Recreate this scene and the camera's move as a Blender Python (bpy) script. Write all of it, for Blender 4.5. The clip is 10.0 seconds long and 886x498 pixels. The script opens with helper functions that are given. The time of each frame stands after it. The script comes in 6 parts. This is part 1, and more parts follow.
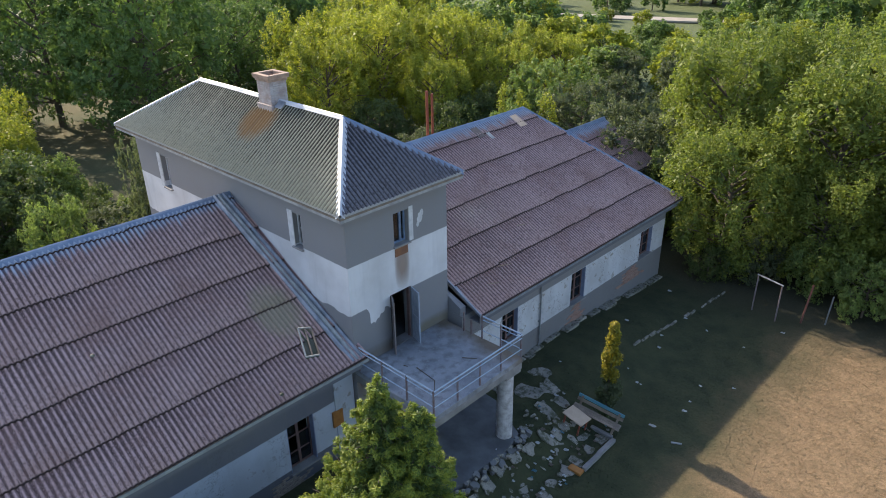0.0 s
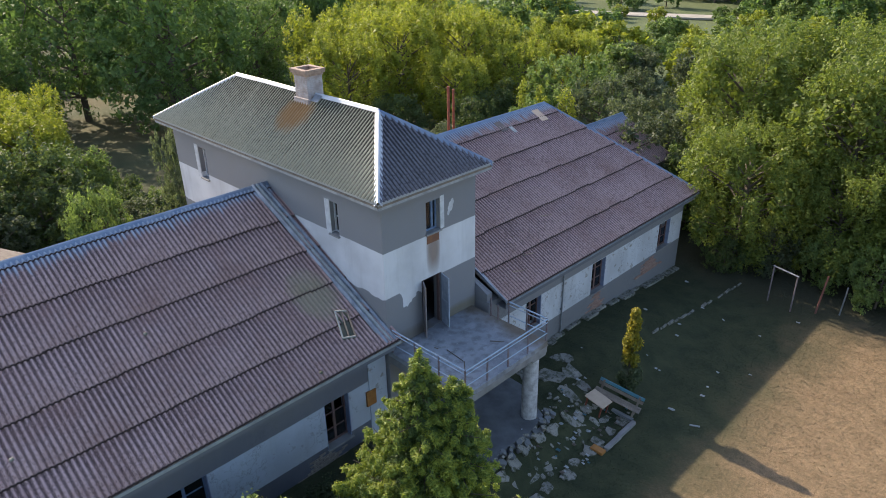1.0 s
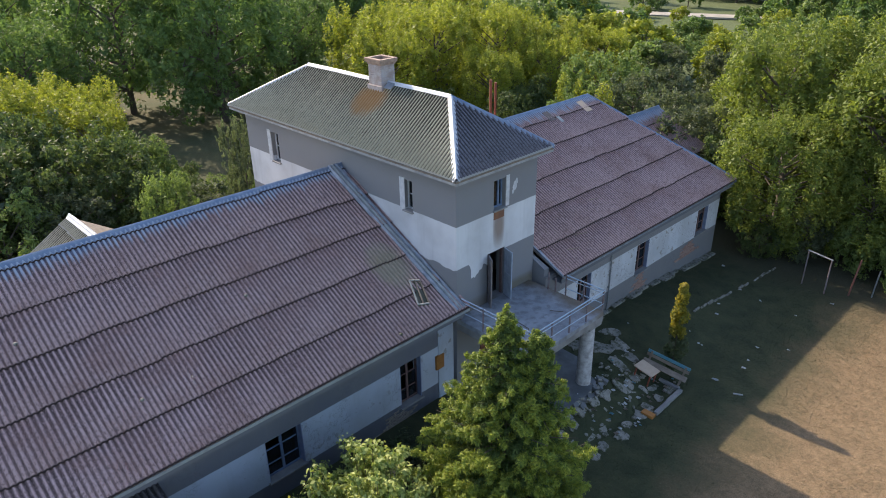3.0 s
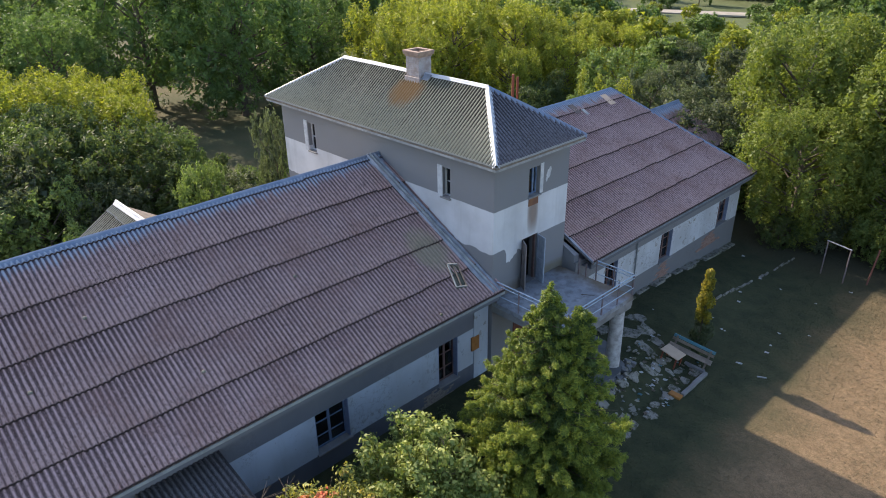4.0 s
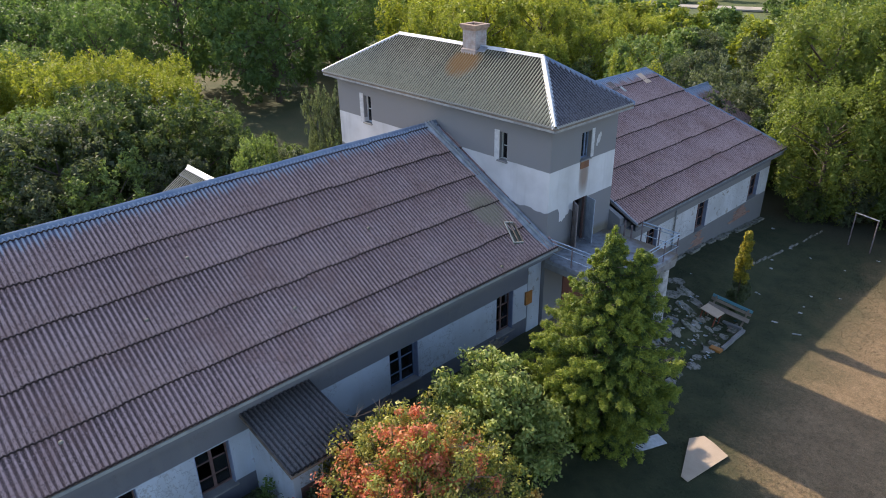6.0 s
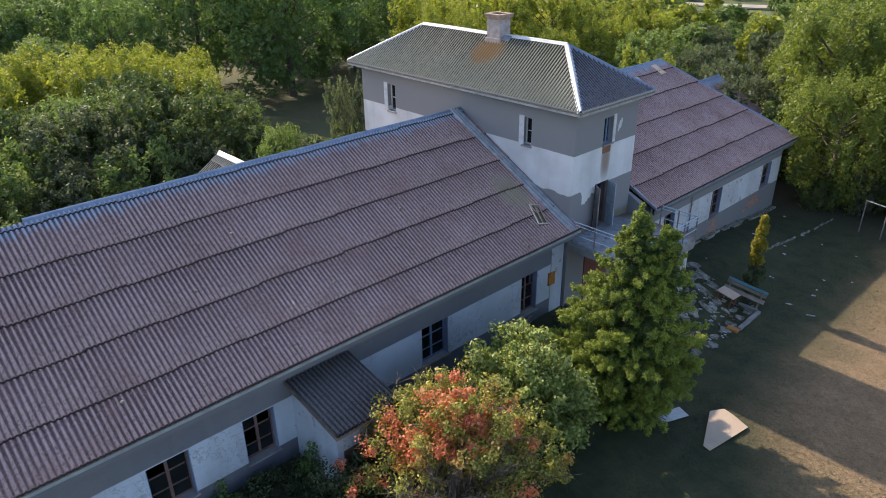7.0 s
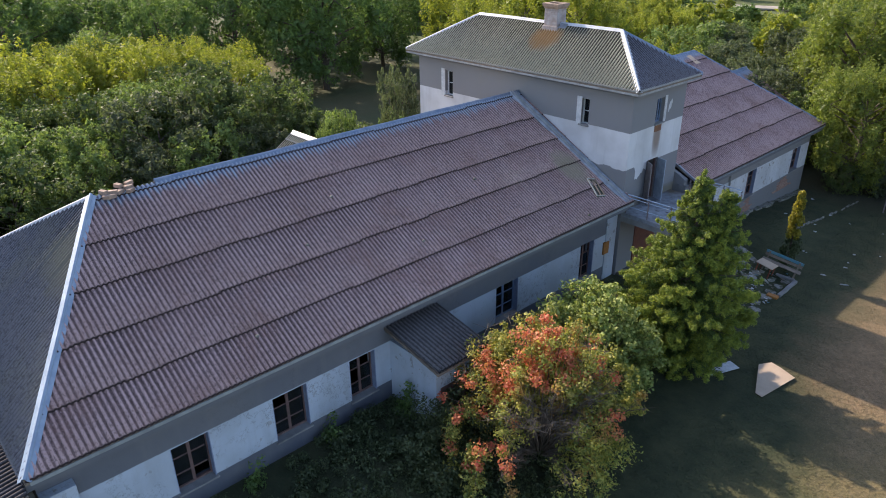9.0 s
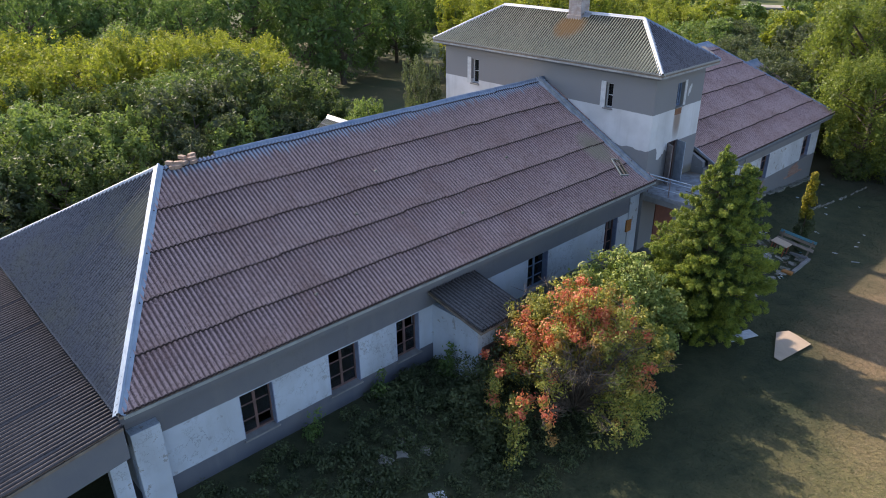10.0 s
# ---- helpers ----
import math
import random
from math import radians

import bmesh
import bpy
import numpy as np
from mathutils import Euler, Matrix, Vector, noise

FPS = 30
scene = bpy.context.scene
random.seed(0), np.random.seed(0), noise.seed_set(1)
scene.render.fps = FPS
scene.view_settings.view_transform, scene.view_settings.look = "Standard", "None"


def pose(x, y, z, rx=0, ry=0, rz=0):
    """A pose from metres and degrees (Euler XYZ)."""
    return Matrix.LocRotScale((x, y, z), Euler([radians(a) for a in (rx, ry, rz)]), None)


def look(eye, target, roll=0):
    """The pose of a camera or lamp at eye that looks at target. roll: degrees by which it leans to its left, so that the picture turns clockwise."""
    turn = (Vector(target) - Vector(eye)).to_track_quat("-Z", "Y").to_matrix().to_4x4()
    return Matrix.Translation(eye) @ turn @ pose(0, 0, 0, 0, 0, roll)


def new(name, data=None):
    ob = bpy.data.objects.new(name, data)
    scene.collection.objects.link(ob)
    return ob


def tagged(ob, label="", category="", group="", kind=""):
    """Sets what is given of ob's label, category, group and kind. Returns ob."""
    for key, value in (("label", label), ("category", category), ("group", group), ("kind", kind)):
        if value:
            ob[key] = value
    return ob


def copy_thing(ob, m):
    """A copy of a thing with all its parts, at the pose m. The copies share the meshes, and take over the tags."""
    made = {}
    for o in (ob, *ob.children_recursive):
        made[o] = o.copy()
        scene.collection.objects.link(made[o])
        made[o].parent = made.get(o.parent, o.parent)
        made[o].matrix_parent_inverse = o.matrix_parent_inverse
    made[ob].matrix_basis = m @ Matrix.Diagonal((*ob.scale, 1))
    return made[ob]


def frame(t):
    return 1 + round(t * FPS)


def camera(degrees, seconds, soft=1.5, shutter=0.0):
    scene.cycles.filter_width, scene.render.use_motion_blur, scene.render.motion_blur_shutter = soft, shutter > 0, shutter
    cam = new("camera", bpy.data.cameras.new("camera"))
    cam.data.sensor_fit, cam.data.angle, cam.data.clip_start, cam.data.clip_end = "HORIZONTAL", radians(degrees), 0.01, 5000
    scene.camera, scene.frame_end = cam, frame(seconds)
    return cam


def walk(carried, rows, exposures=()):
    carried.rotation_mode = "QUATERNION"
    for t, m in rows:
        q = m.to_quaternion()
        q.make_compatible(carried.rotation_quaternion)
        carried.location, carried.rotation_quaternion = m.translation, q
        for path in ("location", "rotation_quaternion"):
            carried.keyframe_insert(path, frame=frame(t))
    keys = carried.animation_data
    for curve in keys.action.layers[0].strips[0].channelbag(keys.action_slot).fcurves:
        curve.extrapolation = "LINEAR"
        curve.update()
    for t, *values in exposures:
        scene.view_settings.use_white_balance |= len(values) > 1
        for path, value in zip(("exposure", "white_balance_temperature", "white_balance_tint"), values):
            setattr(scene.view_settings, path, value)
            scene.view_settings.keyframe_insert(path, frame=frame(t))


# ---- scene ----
cam = camera(65.5, 10.0, soft=0.95)
PATH = [
    (0, (-0.425, 0.612, 17.15), (-1.68, 1.906, 16.284), -0.9),
    (0.5, (-0.29, 0.042, 17.225), (-1.553, 1.324, 16.352), -0.9),
    (1, (-0.172, -0.62, 17.32), (-1.445, 0.652, 16.446), -1.0),
    (1.5, (-0.072, -1.264, 17.394), (-1.353, -0.001, 16.52), -1.0),
    (2, (-0.026, -2.014, 17.441), (-1.314, -0.758, 16.567), -1.0),
    (2.5, (-0.019, -2.737, 17.393), (-1.312, -1.485, 16.52), -1.0),
    (4, (-0.086, -5.135, 17.378), (-1.391, -3.899, 16.501), -0.9),
    (4.5, (-0.062, -5.892, 17.332), (-1.371, -4.662, 16.452), -0.9),
    (5, (0.031, -6.732, 17.19), (-1.282, -5.507, 16.31), -0.9),
    (5.5, (0.112, -7.472, 16.956), (-1.204, -6.249, 16.078), -0.9),
    (7, (0.319, -9.766, 16.474), (-1.001, -8.547, 15.596), -0.8),
    (7.5, (0.33, -10.618, 16.455), (-0.99, -9.398, 15.578), -0.8),
    (8, (0.318, -11.58, 16.468), (-1.004, -10.363, 15.591), -0.8),
    (8.5, (0.289, -12.572, 16.348), (-1.034, -11.352, 15.476), -0.7),
    (9, (0.404, -13.72, 16.232), (-0.92, -12.5, 15.361), -0.6),
    (9.5, (0.602, -14.802, 16.06), (-0.724, -13.582, 15.192), -0.7),
    (10, (0.866, -16.061, 15.862), (-0.462, -14.842, 14.997), -0.6),
]
walk(cam, [(t, look(eye, target, roll)) for t, eye, target, roll in PATH],
     exposures=[(0.0, 1.2, 6550, 13), (10.0, 1.12, 6500, 16)])

# ---- world, sun ----
SUN_ELEVATION = 32.2
SUN_FROM = Vector((-1.0, -0.01, math.tan(radians(SUN_ELEVATION)))).normalized()
world = bpy.data.worlds.new("sky")
scene.world = world
world.use_nodes = True
_wn = world.node_tree.nodes
_sky = _wn.new("ShaderNodeTexSky")
_sky.sky_type = "NISHITA"
_sky.sun_disc = False
_sky.sun_elevation = radians(SUN_ELEVATION)
_sky.sun_rotation = math.atan2(SUN_FROM.x, SUN_FROM.y)
_sky.air_density = 1.0
_sky.dust_density = 1.5
world.node_tree.links.new(_sky.outputs[0], _wn["Background"].inputs[0])
_wn["Background"].inputs[1].default_value = 0.15
sun = new("sun", bpy.data.lights.new("sun", "SUN"))
sun.data.energy = 3.5
sun.data.angle = radians(0.55)
sun.data.color = (1.0, 0.86, 0.66)
sun.matrix_world = look(SUN_FROM * 200, (0, 0, 0))


# ---- materials ----
class Mat:
    """A node material with short ways to add noise, ramps and mixes."""

    def __init__(self, name, rough=0.8, metal=0.0):
        self.m = bpy.data.materials.new(name)
        self.m.use_nodes = True
        self.t = self.m.node_tree
        self.b = self.t.nodes["Principled BSDF"]
        self.b.inputs["Roughness"].default_value = rough
        self.b.inputs["Metallic"].default_value = metal
        self.coord = self.t.nodes.new("ShaderNodeTexCoord")
        self.geo = self.t.nodes.new("ShaderNodeNewGeometry")

    def link(self, a, b):
        self.t.links.new(a, b)
        return self

    def pos(self, world_space=False):
        return self.geo.outputs["Position"] if world_space else self.coord.outputs["Object"]

    def noise(self, scale, detail=4.0, rough=0.55, stretch=None, world_space=True, distort=0.0):
        n = self.t.nodes.new("ShaderNodeTexNoise")
        n.inputs["Scale"].default_value = scale
        n.inputs["Detail"].default_value = detail
        n.inputs["Roughness"].default_value = rough
        n.inputs["Distortion"].default_value = distort
        src = self.pos(world_space)
        if stretch:
            mp = self.t.nodes.new("ShaderNodeMapping")
            mp.inputs["Scale"].default_value = stretch
            self.link(src, mp.inputs[0])
            src = mp.outputs[0]
        self.link(src, n.inputs["Vector"])
        return n.outputs["Fac"]

    def axis(self, which, world_space=True):
        s = self.t.nodes.new("ShaderNodeSeparateXYZ")
        self.link(self.pos(world_space), s.inputs[0])
        return s.outputs["XYZ".index(which)]

    def ramp(self, fac, *stops):
        r = self.t.nodes.new("ShaderNodeValToRGB")
        e = r.color_ramp.elements
        while len(e) < len(stops):
            e.new(0.5)
        for k, (p, c) in enumerate(stops):
            e[k].position = p
            c = (c, c, c) if isinstance(c, (int, float)) else c
            e[k].color = (*c, 1)
        self.link(fac, r.inputs[0])
        return r.outputs[0]

    def math(self, op, a, b=0.0, clamp=False):
        n = self.t.nodes.new("ShaderNodeMath")
        n.operation = op
        n.use_clamp = clamp
        for k, v in enumerate((a, b)):
            if isinstance(v, (int, float)):
                n.inputs[k].default_value = v
            else:
                self.link(v, n.inputs[k])
        return n.outputs[0]

    def mix(self, fac, a, b, blend="MIX"):
        n = self.t.nodes.new("ShaderNodeMix")
        n.data_type = "RGBA"
        n.blend_type = blend
        for k, v in ((0, fac), (6, a), (7, b)):
            if isinstance(v, (int, float)):
                n.inputs[k].default_value = v
            elif isinstance(v, tuple):
                n.inputs[k].default_value = (*v, 1)
            else:
                self.link(v, n.inputs[k])
        return n.outputs[2]

    def step(self, value, edge, soft, wobble=None, amount=0.0):
        """0 below edge, 1 above, with an uneven border."""
        if wobble is not None:
            value = self.math("ADD", value, self.math("MULTIPLY", self.math("SUBTRACT", wobble, 0.5), amount))
        return self.math("MULTIPLY", self.math("SUBTRACT", value, edge - soft / 2), 1 / soft, clamp=True)

    def colour(self, c):
        if isinstance(c, tuple):
            self.b.inputs["Base Color"].default_value = (*c, 1)
        else:
            self.link(c, self.b.inputs["Base Color"])
        return self

    def bump(self, fac, strength=0.3, distance=0.02):
        n = self.t.nodes.new("ShaderNodeBump")
        n.inputs["Strength"].default_value = strength
        n.inputs["Distance"].default_value = distance
        self.link(fac, n.inputs["Height"])
        self.link(n.outputs[0], self.b.inputs["Normal"])
        return self

    def random(self):
        n = self.t.nodes.new("ShaderNodeObjectInfo")
        return n.outputs["Random"]

    def island(self):
        return self.geo.outputs["Random Per Island"]


def plain(name, a, b, scale=6.0, rough=0.8, metal=0.0, bump=0.2, fine=60.0):
    """Two shades mixed by a coarse and a fine noise."""
    m = Mat(name, rough, metal)
    n1, n2 = m.noise(scale), m.noise(fine, 3)
    c = m.mix(m.ramp(n1, (0.35, 0.0), (0.65, 1.0)), a, b)
    c = m.mix(m.ramp(n2, (0.3, 0.35), (0.7, 0.0)), c, tuple(v * 0.6 for v in a))
    return m.colour(c).bump(n2, bump, 0.01).m


def sheet_material(name, dark, light, moss, crest, rust=None, valley=0.7, blotch=None, speck=1.0, worn=0.070, ridge_x=None, rim=None, floor=0.042):
    """Weathered wavy cement sheets: each differs a little, with lichen specks; shade of laps and waves is painted in.
    """
    m = Mat(name, 0.9)
    big, mid, fine = m.noise(0.35, 5), m.noise(3.0, 5), m.noise(45.0, 3)
    streak = m.noise(1.0, 4, 0.6, stretch=(9.0, 0.7, 1.0), world_space=False)
    c = m.mix(m.ramp(big, (0.35, 0.0), (0.65, 1.0)), dark, light)
    c = m.mix(m.math("MULTIPLY", m.random(), 0.35), c, tuple(v * 0.72 for v in dark))
    c = m.mix(m.ramp(streak, (0.45, 0.0), (0.75, 0.55)), c, tuple(v * 0.55 for v in dark))
    c = m.mix(m.ramp(mid, (0.55, 0.0), (0.8, 0.6)), c, moss)
    # worn pale crests and dirty valleys, with the waves' self-shading painted into both
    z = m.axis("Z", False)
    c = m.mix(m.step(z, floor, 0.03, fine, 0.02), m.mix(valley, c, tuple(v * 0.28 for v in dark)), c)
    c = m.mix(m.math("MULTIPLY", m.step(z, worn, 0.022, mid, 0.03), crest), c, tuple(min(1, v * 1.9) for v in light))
    if blotch:
        c = m.mix(m.ramp(m.noise(0.55, 6, 0.7), (0.46, 0.0), (0.68, 0.5)), c, blotch)
    c = m.mix(m.ramp(m.noise(13.0, 4, 0.75), (0.50, 0.0), (0.62, 0.62 * speck)), c, tuple(v * 0.45 for v in dark))
    c = m.mix(m.ramp(m.noise(19.0, 3, 0.8), (0.55, 0.0), (0.67, 0.7 * speck)), c, tuple(min(1, v * 1.55) for v in light))
    c = m.mix(m.ramp(fine, (0.60, 0.0), (0.70, 0.8)), c, tuple(min(1, v * 1.5) for v in light))
    dash = m.noise(1.0, 4, 0.75, stretch=(24.0, 3.0, 1.0), world_space=False)
    c = m.mix(m.ramp(dash, (0.60, 0.0), (0.68, 0.75 * speck)), c, tuple(v * 0.3 for v in dark))
    if rust:
        dx = m.math("MULTIPLY", m.math("SUBTRACT", m.axis("X"), rust[0]), 1.0 / rust[2])
        dy = m.math("MULTIPLY", m.math("SUBTRACT", m.axis("Y"), rust[1]), 1.0 / rust[3])
        d = m.math("ADD", m.math("MULTIPLY", dx, dx), m.math("MULTIPLY", dy, dy))
        d = m.math("ADD", d, m.math("MULTIPLY", mid, 0.9))
        c = m.mix(m.math("MULTIPLY", m.math("SUBTRACT", 1.0, m.step(d, 1.05, 0.8)), 0.75), c, rust[4])
    if ridge_x is not None:
        # blue paint and pale zinc washed down in streaks below the ridge cap
        up = m.math("MULTIPLY", m.axis("X"), -1.0)
        run = m.noise(1.0, 4, 0.75, stretch=(0.5, 5.0, 0.4))
        c = m.mix(m.math("MULTIPLY", m.step(up, ridge_x + 0.28, 0.22, run, 0.9), 0.62), c, (0.075, 0.115, 0.20))
        wash = m.noise(1.0, 3, 0.7, stretch=(0.4, 7.0, 0.4))
        c = m.mix(m.math("MULTIPLY", m.step(up, ridge_x + 0.1, 0.25, wash, 1.2), m.math("ADD", m.math("MULTIPLY", m.step(z, 0.055, 0.03), 0.8), 0.05)), c, (0.32, 0.38, 0.47))
    # lap gap's shadow painted as a dark edge band, unless rim colours it
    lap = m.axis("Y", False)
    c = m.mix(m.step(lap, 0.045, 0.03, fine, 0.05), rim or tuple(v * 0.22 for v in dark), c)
    return m.colour(c).bump(fine, 0.5, 0.008).m


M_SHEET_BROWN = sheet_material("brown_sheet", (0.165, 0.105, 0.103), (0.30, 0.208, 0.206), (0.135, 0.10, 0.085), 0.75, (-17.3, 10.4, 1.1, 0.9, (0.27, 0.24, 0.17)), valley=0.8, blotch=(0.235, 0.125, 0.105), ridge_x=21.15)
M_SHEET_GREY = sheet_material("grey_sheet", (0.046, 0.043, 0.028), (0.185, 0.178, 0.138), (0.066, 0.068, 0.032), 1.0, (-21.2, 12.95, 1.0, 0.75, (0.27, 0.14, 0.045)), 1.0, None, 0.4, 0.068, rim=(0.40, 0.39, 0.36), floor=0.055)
# front hip faces away from the sun; its shade is put into this colour
M_SHEET_SHADED = sheet_material("slate_grey_sheet", (0.034, 0.034, 0.044), (0.095, 0.094, 0.115), (0.062, 0.052, 0.056), 0.75, valley=0.95, rim=(0.36, 0.37, 0.38), floor=0.05)
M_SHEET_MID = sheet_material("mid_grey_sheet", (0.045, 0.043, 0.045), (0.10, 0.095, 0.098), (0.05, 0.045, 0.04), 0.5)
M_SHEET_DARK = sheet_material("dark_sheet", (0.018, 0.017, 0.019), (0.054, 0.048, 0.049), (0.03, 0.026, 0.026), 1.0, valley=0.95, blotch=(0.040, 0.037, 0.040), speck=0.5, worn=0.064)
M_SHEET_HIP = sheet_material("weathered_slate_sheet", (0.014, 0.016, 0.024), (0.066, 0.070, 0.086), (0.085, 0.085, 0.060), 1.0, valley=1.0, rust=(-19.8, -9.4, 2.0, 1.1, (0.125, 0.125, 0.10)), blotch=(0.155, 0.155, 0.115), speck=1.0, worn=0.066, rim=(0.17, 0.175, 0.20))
M_CAP_PALE = plain("pale_blue_cap", (0.33, 0.41, 0.50), (0.22, 0.29, 0.38), 2.0, 0.5, 0.2, 0.1)
M_GUTTER = plain("gutter_zinc", (0.36, 0.39, 0.39), (0.24, 0.26, 0.27), 3.0, 0.6, 0.2, 0.15)
M_POST = plain("post_steel", (0.17, 0.12, 0.12), (0.22, 0.20, 0.21), 6.0, 0.7, 0.2)
M_TERRACE = plain("terrace_concrete", (0.16, 0.17, 0.18), (0.09, 0.095, 0.10), 1.4, 0.9, 0, 0.6)
M_CAP_WHITE = plain("white_ridge_cap", (0.56, 0.58, 0.62), (0.42, 0.46, 0.52), 2.0, 0.55, 0.1, 0.1)
M_CAP_BLUE = plain("blue_ridge_cap", (0.15, 0.21, 0.31), (0.24, 0.29, 0.37), 2.5, 0.45, 0.4, 0.1)
M_ZINC = plain("zinc_flashing", (0.33, 0.37, 0.42), (0.20, 0.23, 0.27), 3.0, 0.5, 0.5, 0.15)
M_FRAME_BLUE = plain("blue_paint", (0.17, 0.25, 0.38), (0.10, 0.15, 0.24), 5.0, 0.6)
M_FRAME_BROWN = plain("brown_frame", (0.19, 0.115, 0.105), (0.11, 0.07, 0.065), 5.0, 0.6)
M_WHITE_WOOD = plain("white_wood", (0.62, 0.64, 0.66), (0.45, 0.47, 0.50), 5.0, 0.6)
M_REVEAL = plain("blue_reveal_paint", (0.16, 0.21, 0.33), (0.24, 0.29, 0.40), 4.0, 0.7)
M_RUBBLE = plain("bare_rubble", (0.30, 0.27, 0.23), (0.19, 0.16, 0.14), 9.0, 0.95, 0, 0.8, 30.0)
M_FASCIA = plain("weathered_fascia", (0.40, 0.41, 0.41), (0.24, 0.25, 0.26), 3.0, 0.85, 0, 0.3, 18.0)
M_CONCRETE = plain("concrete", (0.27, 0.27, 0.27), (0.16, 0.16, 0.16), 1.6, 0.9, 0, 0.5)
M_RUST = plain("rusty_steel", (0.30, 0.085, 0.05), (0.18, 0.06, 0.04), 8.0, 0.7, 0.2)
M_STEEL = plain("grey_steel", (0.30, 0.33, 0.36), (0.20, 0.22, 0.24), 8.0, 0.5, 0.6)
M_RAIL = plain("rail_paint", (0.30, 0.42, 0.55), (0.40, 0.46, 0.52), 6.0, 0.55, 0.1)
M_BARK = plain("bark", (0.14, 0.11, 0.085), (0.08, 0.065, 0.05), 5.0, 0.95, 0, 0.8, 25.0)
M_PLY = plain("plywood", (0.50, 0.39, 0.29), (0.43, 0.33, 0.24), 2.0, 0.7)
# unlit rooms: their darkness is put into the base colour
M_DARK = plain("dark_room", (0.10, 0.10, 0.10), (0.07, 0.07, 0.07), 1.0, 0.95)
M_BLUE_BENCH = plain("bench_paint", (0.06, 0.22, 0.30), (0.10, 0.24, 0.30), 5.0, 0.55)
M_OLD_WOOD = plain("old_wood", (0.24, 0.20, 0.16), (0.15, 0.12, 0.10), 4.0, 0.85)
M_PLATE = plain("rusty_plate", (0.25, 0.115, 0.055), (0.17, 0.085, 0.055), 5.0, 0.75)
M_OLD_RUST = plain("dark_rust", (0.20, 0.075, 0.05), (0.13, 0.06, 0.05), 8.0, 0.75)
M_ORANGE = plain("orange_plate", (0.38, 0.17, 0.04), (0.30, 0.12, 0.03), 5.0, 0.7)


def paving_material():
    """Old slabs, tan with dust and overgrown in patches by moss."""
    m = Mat("old_paving", 0.92)
    n1, n2, n3 = m.noise(1.6, 5), m.noise(5.0, 6, 0.7), m.noise(40.0, 4)
    c = m.mix(m.ramp(n1, (0.35, 0.0), (0.65, 1.0)), (0.29, 0.275, 0.24), (0.17, 0.165, 0.145))
    c = m.mix(m.ramp(n2, (0.48, 0.0), (0.58, 0.85)), c, (0.045, 0.055, 0.026))
    c = m.mix(m.ramp(n3, (0.5, 0.0), (0.7, 0.4)), c, (0.08, 0.075, 0.065))
    return m.colour(c).bump(n3, 0.6, 0.01).m


M_PAVING = paving_material()


def brick_material():
    m = Mat("red_brick", 0.9)
    c = m.mix(m.random(), (0.24, 0.125, 0.095), (0.32, 0.20, 0.16))
    return m.colour(m.mix(m.ramp(m.noise(25.0, 4), (0.4, 0.0), (0.75, 0.6)), c, (0.45, 0.36, 0.30))).bump(m.noise(70), 0.4, 0.006).m


M_BRICK = brick_material()


def glass_material():
    m = Mat("window_glass", 0.06)
    m.colour((0.03, 0.035, 0.04))
    m.b.inputs["Transmission Weight"].default_value = 0.6
    m.b.inputs["IOR"].default_value = 1.45
    return m.m


M_GLASS = glass_material()


